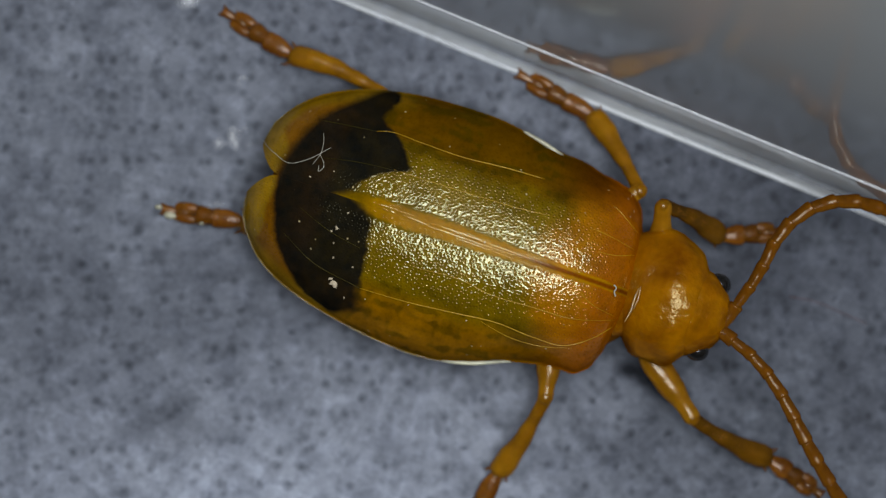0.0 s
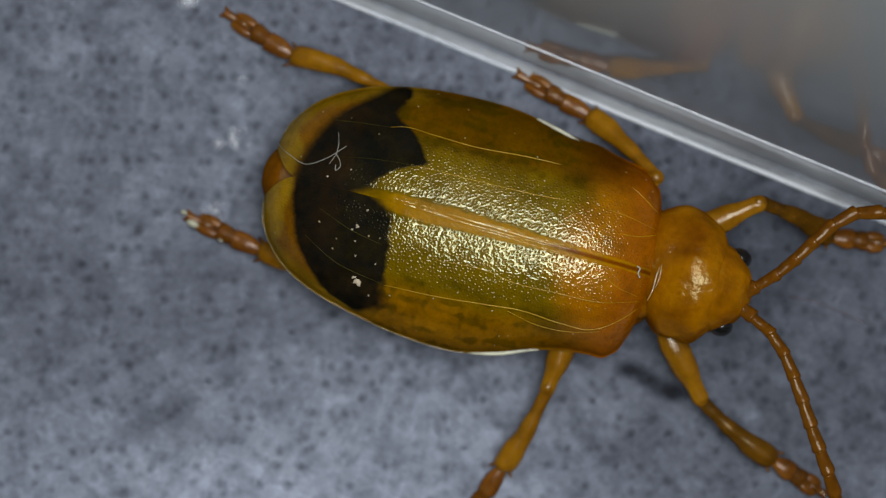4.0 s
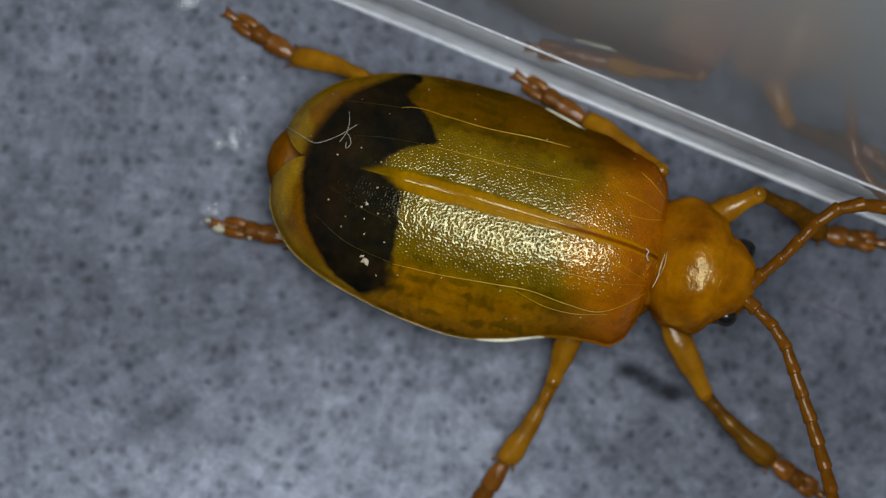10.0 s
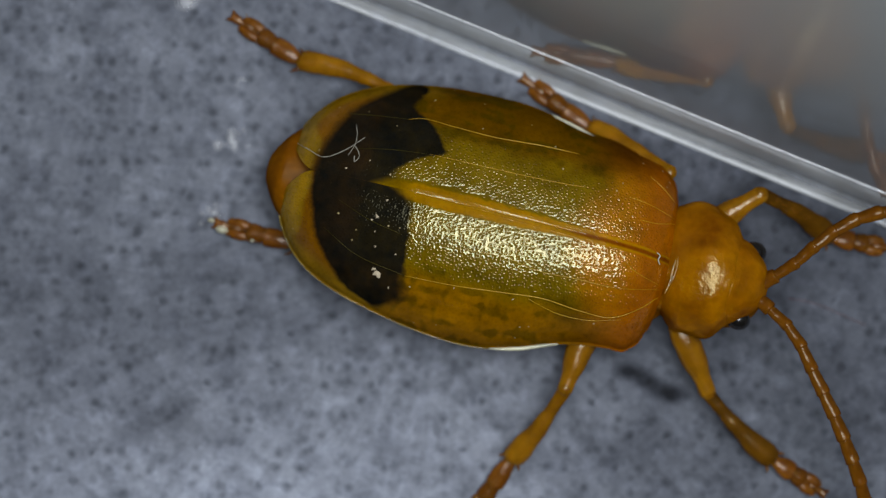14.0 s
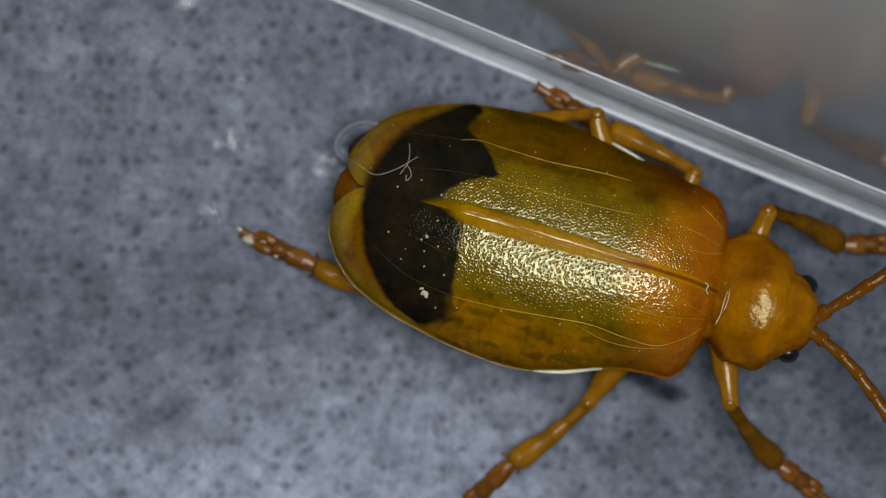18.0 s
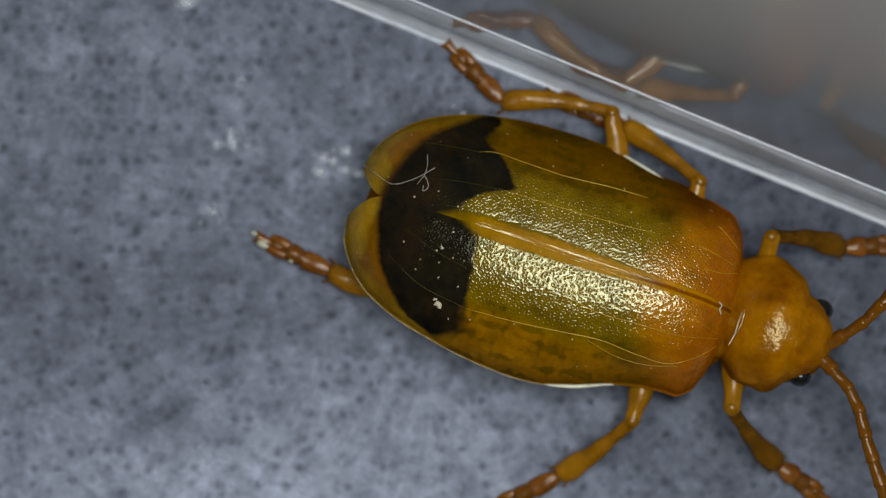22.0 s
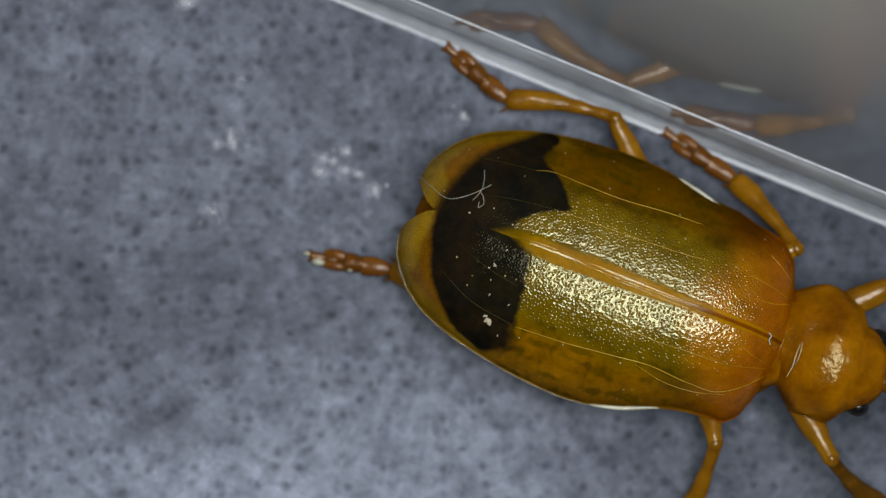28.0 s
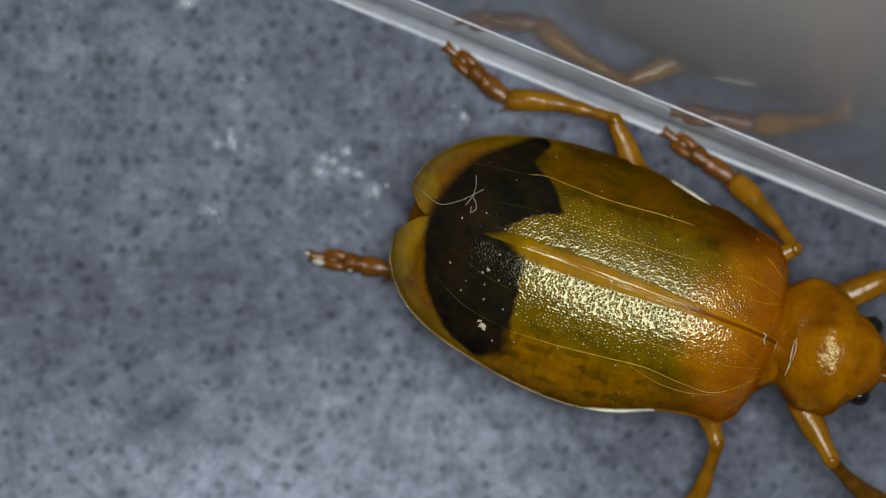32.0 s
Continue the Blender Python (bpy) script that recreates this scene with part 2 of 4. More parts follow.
def loft(name, sections, around=20):
    """A closed body along x: sections of (x, y, z, half width, half height up, half height down, squareness)."""
    verts = []
    for x, y, z, w, up, down, sq in sections:
        for j in range(around):
            a = 2 * math.pi * j / around
            c, s = math.cos(a), math.sin(a)
            verts.append((x, y + w * math.copysign(abs(c) ** sq, c), z + (up if s > 0 else down) * math.copysign(abs(s) ** sq, s)))
    faces = grid_faces(len(sections), around, True)
    faces += [tuple(reversed(range(around))), tuple(range((len(sections) - 1) * around, len(sections) * around))]
    return mesh_of(name, verts, [f[::-1] for f in faces])


def tube(name, points, radii, around=8):
    """A round thread through points."""
    verts = []
    pts = [Vector(p) for p in points]
    for k, p in enumerate(pts):
        way = (pts[min(k + 1, len(pts) - 1)] - pts[max(k - 1, 0)]).normalized()
        side = way.cross(Vector((0, 0, 1)))
        side = side.normalized() if side.length > 1e-6 else Vector((1, 0, 0))
        up = side.cross(way)
        r = radii[k] if isinstance(radii, (list, tuple)) else radii
        for j in range(around):
            a = 2 * math.pi * j / around
            verts.append(tuple(p + side * (r * math.cos(a)) + up * (r * math.sin(a))))
    faces = grid_faces(len(pts), around, True)
    faces += [tuple(reversed(range(around))), tuple(range((len(pts) - 1) * around, len(pts) * around))]
    return mesh_of(name, verts, faces)


def roughen(me, amount, size, seed):
    """Uneven, hand-made surface: pushes the points along their normals."""
    for v in me.vertices:
        v.co += v.normal * (noise.noise(v.co / (size * MM) + Vector((seed, 2 * seed, 0))) * amount * MM)
    me.update()
    return me


def smooth_line(points, count):
    """Points evenly placed along a smooth line."""
    p = np.array(points, float)
    d = np.concatenate([[0], np.cumsum(np.linalg.norm(np.diff(p, axis=0), axis=1))])
    at = np.linspace(0, d[-1], count)
    return np.stack([curve(list(zip(d, p[:, k])), at) for k in range(p.shape[1])], axis=1)


# ---- bench top and clear container ----
def build_ground():
    half = 250.0
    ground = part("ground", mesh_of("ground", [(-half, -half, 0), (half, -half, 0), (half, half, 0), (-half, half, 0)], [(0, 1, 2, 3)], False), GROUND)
    tagged(ground, "grey speckled stone bench top with blurred dark flecks", "bench top", kind="structure")


# the container's frame: its seen wall runs along u, o points outwards
WALL_AT, WALL_TURN = (-1.533, 3.883), -22.2


def build_container():
    box = new("clear_container")
    box.matrix_world = pose(WALL_AT[0] * MM, WALL_AT[1] * MM, 0, 0, 0, WALL_TURN)
    tagged(box, "clear plastic specimen container with glossy upright walls", "container")

    def panel(x0, y0, x1, y1, inner):
        verts = [(x, y, z) for z in (0.0, 27.0) for x, y in ((x0, y0), (x1, y0), (x1, y1), (x0, y1))]
        me = mesh_of("wall", verts, [(0, 1, 5, 4), (1, 2, 6, 5), (2, 3, 7, 6), (3, 0, 4, 7), (4, 5, 6, 7), (3, 2, 1, 0)], False)
        ob = part("wall", me, WALL_BODY, box)
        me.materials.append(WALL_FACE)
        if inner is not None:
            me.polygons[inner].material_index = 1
        ob.visible_shadow = False

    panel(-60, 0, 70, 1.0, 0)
    panel(-61, -90, -60, 1.0, None)
    panel(70, -90, 71, 1.0, None)
    panel(-61, -91, 71, -90, None)
    # moulded inner corner: a low bead, then a hollow that rises into the wall
    prof = [(-0.225, 0.0), (-0.223, 0.012), (-0.216, 0.017), (-0.208, 0.012), (-0.200, 0.008)]
    for k in range(25):
        a = math.pi / 2 * k / 24
        ripple = 0.002 * math.sin(k * 1.7)
        prof.append((-0.195 + 0.189 * math.sin(a) - ripple * math.sin(a), 0.008 + 0.19 * (1 - math.cos(a)) + ripple * math.cos(a)))
    prof += [(-0.003, 0.24), (0.0, 0.26)]
    n = 60
    verts = [(-60 + 130 * i / n, o, z) for i in range(n + 1) for o, z in prof]
    corner = part("corner_bead", mesh_of("corner_bead", verts, grid_faces(n + 1, len(prof))), FILLET, box, "whitish moulded corner bead")
    corner.visible_shadow = False
    # the bead's bright reflection in the wall, added as a thin white tube
    seam = [(-60 + 130 * i / 60, -0.006, 3.35) for i in range(61)]
    part("bead_reflection", tube("bead_reflection", seam, 0.0085, 8), BEAD_REFLECTION, box, "thin bright line, painted reflection of the corner bead")


# ---- residue and fibres on the bench ----
def residue_patch(x, y, crumbs, dust, seed):
    """A patch of dried residue: low crumbs, each in a thin film, and dust strewn between them."""
    rng = random.Random(seed)
    patch = new("dried_residue")
    patch.matrix_world = pose(x * MM, y * MM, 0)
    tagged(patch, "small white patch of dried residue on grey stone", "residue", "residue patches")

    def dome(name, cx, cy, rx, ry, height, mat):
        n, verts = 14, []
        lobes = [rng.uniform(0.78, 1.2) for _ in range(n)]
        for ring, lift in ((1.0, 0.0), (0.86, 0.45), (0.6, 0.8), (0.3, 0.97)):
            verts += [(cx + rx * ring * lobes[k] * math.cos(2 * math.pi * k / n), cy + ry * ring * lobes[k] * math.sin(2 * math.pi * k / n), height * lift) for k in range(n)]
        part(name, mesh_of(name, verts, grid_faces(4, n, True) + [tuple(range(3 * n, 4 * n))]), mat, patch)

    for dx, dy, rx, ry in crumbs:
        dome("film", dx, dy, rx * 1.75, ry * 1.6, 0.006, SCRATCH)
        dome("film", dx, dy, rx * 1.25, ry * 1.2, 0.012, SCRATCH)
        dome("crumb", dx, dy, rx * 0.8, ry * 0.8, 0.2 * min(rx, ry), CRUST)
    for _ in range(dust):
        dx, dy = rng.gauss(0, 0.11), rng.gauss(0, 0.09)
        r = rng.uniform(0.015, 0.05)
        dome("film", dx, dy, r, r * rng.uniform(0.6, 1.3), 0.006, SCRATCH)


def build_specks():
    residue_patch(-3.11, 1.66, [(0, 0, 0.042, 0.105), (0.05, -0.10, 0.04, 0.07), (-0.20, -0.10, 0.05, 0.055)], 14, 1)
    residue_patch(-3.77, 3.68, [(0, 0, 0.11, 0.10), (0.06, 0.03, 0.06, 0.05)], 3, 2)
    residue_patch(-1.74, 1.35, [(0, 0, 0.06, 0.05), (0.15, -0.03, 0.045, 0.04), (-0.06, -0.20, 0.075, 0.065), (0.33, 0.10, 0.07, 0.06)], 12, 3)
    residue_patch(-1.42, 1.18, [(0, 0, 0.06, 0.055), (0.20, -0.06, 0.06, 0.05)], 9, 4)
    residue_patch(-0.97, 0.88, [(0, 0, 0.055, 0.075), (0.17, 0.07, 0.03, 0.03)], 8, 6)
    residue_patch(0.33, 1.98, [(0, 0, 0.05, 0.06)], 5, 7)
    residue_patch(-3.36, 0.56, [(0, 0, 0.05, 0.035)], 16, 8)
    residue_patch(-2.94, 2.53, [(0, 0, 0.03, 0.025)], 4, 9)
    line = smooth_line([(5.1, -0.7, 0.02), (5.5, -0.78, 0.03), (5.9, -0.95, 0.03), (6.25, -1.1, 0.02)], 20)
    tagged(part("pink_fibre", tube("pink_fibre", [tuple(p) for p in line], 0.022), PINK),
           "thin faint pink fibre lying on grey stone", "fibre")


# ---- the beetle; its own frame: x to the head, y to its left side, z up from the bench ----
HALF_WIDTH = [(-3.04, 0.40), (-3.0, 0.60), (-2.9, 0.82), (-2.74, 1.04), (-2.5, 1.26), (-2.2, 1.44), (-1.85, 1.58), (-1.3, 1.71), (-0.5, 1.785), (0.2, 1.775),
              (0.8, 1.66), (1.35, 1.51), (1.7, 1.465), (2.05, 1.455), (2.36, 1.31), (2.53, 1.0), (2.61, 0.6), (2.64, 0.05)]
RISE = [(-3.04, 0.26), (-2.9, 0.50), (-2.6, 0.76), (-2.2, 0.94), (-1.5, 1.09), (0, 1.225), (1.0, 1.275), (1.7, 1.272), (2.1, 1.17), (2.35, 0.99), (2.5, 0.85), (2.64, 0.62)]
EDGE_Z = 0.85
# half width of the smooth golden stripe along the seam of the wing cases
SUTURE = [(-3.1, 0.02), (-2.0, 0.04), (-1.6, 0.10), (-1.1, 0.135), (0.3, 0.125), (1.2, 0.085), (2.7, 0.05)]


def edge_width(x, side):
    """Half width of a wing case; the right one is slimmer behind its middle and at the shoulder."""
    if side < 0:
        return curve(HALF_WIDTH, x) - 0.065 * np.exp(-((x + 1.55) / 1.0) ** 2) - 0.10 * np.exp(-((x - 1.7) / 0.7) ** 2) - 0.07 * np.exp(-((x - 2.05) / 0.3) ** 2)
    return curve(HALF_WIDTH, x)


def inner_edge(x):
    return 0.0005 + 0.37 * np.clip((-2.62 - x) / 0.42, 0, 1) ** 2


def back_height(x, y):
    """Height of the wing cases at x and |y|."""
    w = np.maximum(curve(HALF_WIDTH, x), 1e-3)
    r = np.clip(np.abs(y) / w, 0, 1)
    z = EDGE_Z + curve(RISE, x) * (1 - r ** 2.5) ** 0.65
    groove = 0.004 * np.exp(-(np.abs(y) / 0.03) ** 2) * np.clip((x + 2.0) / 0.6, 0, 1)
    return z - groove


def step(lo, hi, v):
    s = np.clip((v - lo) / (hi - lo), 0, 1)
    return s * s * (3 - 2 * s)


def wing_case_tint(x, y):
    """Tint: a black band before the pale tip, olive middle, amber sides and orange shoulders, both darker on the left.
    """
    a = np.abs(y)
    left = y > 0
    wave = np.array([noise.noise((float(p) * 2.2, float(q) * 2.2, 3.0)) for p, q in zip(x, y)])
    fine = np.array([noise.noise((float(p) * 9, float(q) * 9, 7.0)) for p, q in zip(x, y)])
    tiny = np.array([noise.noise((float(p) * 24, float(q) * 24, 1.0)) for p, q in zip(x, y)])
    jag = 0.10 * wave + 0.06 * fine + 0.03 * tiny
    olive, amber = np.array([0.165, 0.098, 0.0003]), np.array([0.275, 0.117, 0.0002])
    orange, tan = np.array([0.355, 0.128, 0.0002]), np.array([0.30, 0.165, 0.004])
    brown, black, dark = np.array([0.21, 0.082, 0.0005]), np.array([0.0075, 0.0075, 0.0058]), np.array([0.11, 0.052, 0.002])
    c = np.tile(olive, (len(x), 1))

    def lay(colour, amount):
        nonlocal c
        c = c * (1 - amount[:, None]) + colour * amount[:, None]

    lay(amber, step(0.95, 1.30, a + 0.6 * jag))
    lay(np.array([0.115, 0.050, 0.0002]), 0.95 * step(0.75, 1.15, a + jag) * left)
    lay(dark, 0.55 * step(0.35, 0.0, np.hypot((x - 1.25) / 1.6, (a - 1.12) / 0.55)) )
    streak = np.array([noise.noise((float(p) * 1.7, float(q) * 7.5, 5.0)) for p, q in zip(x, y)])
    lay(np.array([0.060, 0.040, 0.0004]), 0.62 * step(-0.05, 0.40, streak + 0.5 * fine) * step(0.70, 1.0, a) * step(1.9, 1.2, x))
    lay(orange, step(1.15, 1.75, x + 0.25 * np.cos(a * 2.2) + jag))
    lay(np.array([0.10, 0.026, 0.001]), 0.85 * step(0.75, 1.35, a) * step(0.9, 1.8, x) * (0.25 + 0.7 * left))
    lay(np.array([0.34, 0.088, 0.0002]), 0.75 * step(1.75, 2.25, x + jag))
    half = curve(SUTURE, x)
    lay(np.array([0.36, 0.166, 0.0006]), 0.9 * step(1.15, 0.8, a / half + 0.25 * fine) * (0.15 + 0.85 * step(-1.55, -1.0, x)))
    lay(np.array([0.17, 0.034, 0.001]), 0.9 * step(0.045, 0.012, a) * step(0.7, 1.4, x))
    front_r = curve([(0, -1.45), (0.08, -1.28), (0.41, -1.14), (0.87, -1.06), (1.2, -1.04), (1.5, -1.01), (1.62, -1.35), (1.75, -1.6)], a)
    front_l = curve([(0, -1.75), (0.04, -1.65), (0.3, -1.47), (0.54, -1.13), (0.64, -0.90), (0.75, -0.95), (0.9, -1.04), (1.06, -1.22), (1.2, -1.44), (1.45, -1.40), (1.6, -1.36), (1.75, -1.45)], a)
    back_r = curve([(0, -2.65), (0.19, -2.64), (0.55, -2.54), (0.9, -2.38), (1.22, -2.10), (1.48, -1.75), (1.6, -1.42), (1.75, -1.1)], a)
    back_l = curve([(0, -2.66), (0.3, -2.62), (0.8, -2.43), (1.17, -2.16), (1.35, -1.95), (1.54, -1.76), (1.8, -1.45)], a)
    front, rear = np.where(left, front_l, front_r) + 0.5 * jag, np.where(left, back_l, back_r) + 0.35 * jag
    lay(brown, step(-1.75, -2.0, x) )
    lay(tan, np.maximum(step(-2.58, -2.72, x + 0.2 * wave), step(0.80, 0.93, a / np.maximum(curve(HALF_WIDTH, x), 0.05)) * step(-0.9, -1.6, x) * 0.8))
    blur = 0.05 + 0.13 * np.exp(-(a / 0.2) ** 2) + 0.12 * step(1.0, 1.45, a) * ~left
    lay(black, step(0.0, 1.0, (blur - x + front) / (2 * blur)) * np.where(left, step(-0.15, 0.08, x - rear), step(-0.06, 0.05, x - rear)) * np.clip(0.965 + 0.03 * fine + 0.05 * wave, 0, 1))
    return c


PIT = 0.063


def pit_field(x, y):
    """For each point the distance to the nearest puncture, in widths of a puncture's cell; the punctures stand in a loose grid."""
    u, v = x / PIT, y / PIT
    best = np.full(len(x), 9.0)
    for di in (-1, 0, 1):
        for dj in (-1, 0, 1):
            i, j = np.floor(u) + di, np.floor(v) + dj
            h = np.sin(i * 127.1 + j * 311.7) * 43758.5453
            k = np.sin(i * 269.5 + j * 183.3) * 24634.6345
            best = np.minimum(best, np.hypot(i + 0.08 + 0.84 * (h - np.floor(h)) - u, j + 0.08 + 0.84 * (k - np.floor(k)) - v))
    return best


def build_wing_case(parent, side):
    nu, nv = 720, 240
    flat = np.linspace(0, 1, nu)
    xs = -3.04 + 5.68 * (0.6 * flat + 0.4 * (0.5 - 0.5 * np.cos(np.pi * flat)))
    rows = []
    for x in xs:
        bare, y0 = float(edge_width(x, side)), float(inner_edge(x))
        w = bare + (0.10 * math.exp(-((x - 1.45) / 0.38) ** 2) if side > 0 else 0.0)
        y0 = min(y0, w - 1e-3)
        v = np.linspace(0, 1, nv)
        y = y0 + (w - y0) * (0.4 * v + 0.6 * np.sin(v * np.pi / 2))
        z = back_height(np.full(nv, x), y * float(curve(HALF_WIDTH, x)) / w)
        y = np.concatenate([y, [w + 0.035, w + 0.030, max(w - 0.12, y0)]])
        z = np.concatenate([z, [EDGE_Z - 0.012, EDGE_Z - 0.04, EDGE_Z - 0.07]])
        rows.append(np.stack([np.full(nv + 3, x), side * y, z], axis=1))
    points = np.concatenate(rows)
    px, py, away = points[:, 0], points[:, 1], np.abs(points[:, 1])
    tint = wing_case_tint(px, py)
    sheen = 0.03 + 0.97 * step(0.95, 1.35, away / curve(SUTURE, px))
    sheen *= 1 - 0.85 * step(0.85, 1.30, away)
    # punctures with raised rims, shallow on the black band, and a fine unevenness between them
    pit = pit_field(px, py)
    ripple = np.array([noise.noise((p * 16, q * 16, 5.0)) for p, q in zip(px.tolist(), py.tolist())])
    bowl = step(0.0, 0.34, pit) - 0.35 * step(0.34, 0.62, pit) - 1.0
    points[:, 2] += sheen * (0.35 + 0.65 * step(0.03, 0.10, tint[:, 0])) * (0.0125 * bowl + 0.0030 * ripple)
    faces = grid_faces(nu, nv + 3)
    if side < 0:
        faces = [f[::-1] for f in faces]
    me = mesh_of("wing_case", points.tolist(), faces)
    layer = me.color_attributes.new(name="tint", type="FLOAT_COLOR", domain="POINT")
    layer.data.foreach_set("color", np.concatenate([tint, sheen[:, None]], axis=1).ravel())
    gleam = me.attributes.new(name="gleam", type="FLOAT", domain="POINT")
    gleam.data.foreach_set("value", step(0.078, 0.045, away) * step(-1.35, -1.0, px) * step(1.5, 0.9, px))
    hollow = me.attributes.new(name="pit", type="FLOAT", domain="POINT")
    hollow.data.foreach_set("value", pit)
    case = part("wing_case", me, WING_CASE, parent, "olive and orange punctured wing case with a black rear band")

    def on_back(points, count, lift):
        line = smooth_line([(x, y, 0) for x, y in points], count)
        return [(p[0], side * p[1], float(back_height(np.array([p[0]]), np.array([p[1]]))[0]) + lift) for p in line]

    def vein(points, r=0.010, mat=VEIN):
        r = 1.3 * r
        line = on_back([(x, y + (0.035 if y > 0.2 else 0.004) * noise.noise((x * 3, y * 5, side))) for x, y in points], 60, 0.002)
        part("vein", tube("vein", line, [r * (0.4 + 0.6 * math.sin(math.pi * (0.06 + 0.88 * k / 59))) for k in range(60)], 6), mat, case)

    if side > 0:
        vein([(-1.52, 1.04), (-1.4, 1.08), (-0.87, 1.10), (-0.33, 1.08), (0.52, 1.12), (1.34, 1.16), (1.96, 1.13), (2.46, 0.88)], 0.0062)
        vein([(-1.1, 0.58), (-0.86, 0.60), (-0.27, 0.61), (0.8, 0.63), (1.42, 0.70), (1.98, 0.68), (2.49, 0.62)], 0.0045)
        vein([(2.0, 0.42), (2.24, 0.45), (2.52, 0.56)], 0.004)
        vein([(-2.35, 0.92), (-2.0, 0.98), (-1.52, 1.04)], 0.005, DARK_VEIN)
        vein([(-2.2, 0.42), (-1.68, 0.53), (-1.0, 0.59)], 0.005, DARK_VEIN)
    else:
        vein([(-1.02, 1.15), (-0.32, 1.13), (0.4, 1.05), (0.94, 1.0), (1.53, 1.03), (1.96, 1.0), (2.31, 0.77), (2.55, 0.55)], 0.0062)
        vein([(-0.42, 0.63), (0.36, 0.59), (0.7, 0.65), (1.34, 0.62), (1.98, 0.59), (2.54, 0.45)], 0.0042)
        vein([(0.75, 1.06), (1.2, 1.12), (1.7, 1.10), (2.1, 0.98)], 0.004)
        vein([(1.95, 0.22), (2.1, 0.28), (2.5, 0.38)], 0.0032)
        vein([(-2.3, 0.75), (-1.8, 1.0), (-1.02, 1.15)], 0.005, DARK_VEIN)
        vein([(-2.2, 0.35), (-1.7, 0.52), (-1.2, 0.60)], 0.0045, DARK_VEIN)
    # rim, with a cream strip that paints the glare below the shoulder
    xs = -3.035 + 5.3 * (1 - np.cos(np.linspace(0, math.pi / 2, 120))) ** 1.3
    rim = [(x, side * (float(edge_width(x, side)) + 0.03), EDGE_Z - 0.02) for x in xs]
    part("rim", tube("rim", rim, [(0.011 if side < 0 else 0.008) if x < 0.6 else 0.007 for x in xs], 8), RIM, case, "thin pale yellow rim")
    xs = np.linspace(0.35, 1.32, 30) + (0.12 if side > 0 else 0.05)
    strip = [(x, side * (float(edge_width(x, side)) + 0.030), EDGE_Z - 0.01) for x in xs]
    part("glare_strip", tube("glare_strip", strip, [0.006 + 0.024 * math.sin(math.pi * k / 29) ** 0.5 for k in range(30)], 8), PALE, case, "cream strip, painted glare on the wing edge")
    return case


def ellipsoid(name, centre, radii, rings=16, around=24):
    verts = []
    for i in range(rings + 1):
        a = math.pi * min(max(i / rings, 0.01), 0.99)
        for j in range(around):
            b = 2 * math.pi * j / around
            verts.append((centre[0] - radii[0] * math.cos(a), centre[1] + radii[1] * math.sin(a) * math.cos(b), centre[2] + radii[2] * math.sin(a) * math.sin(b)))
    faces = [f[::-1] for f in grid_faces(rings + 1, around, True)]
    faces += [tuple(range(around)), tuple(reversed(range(rings * around, (rings + 1) * around)))]
    return mesh_of(name, verts, faces)


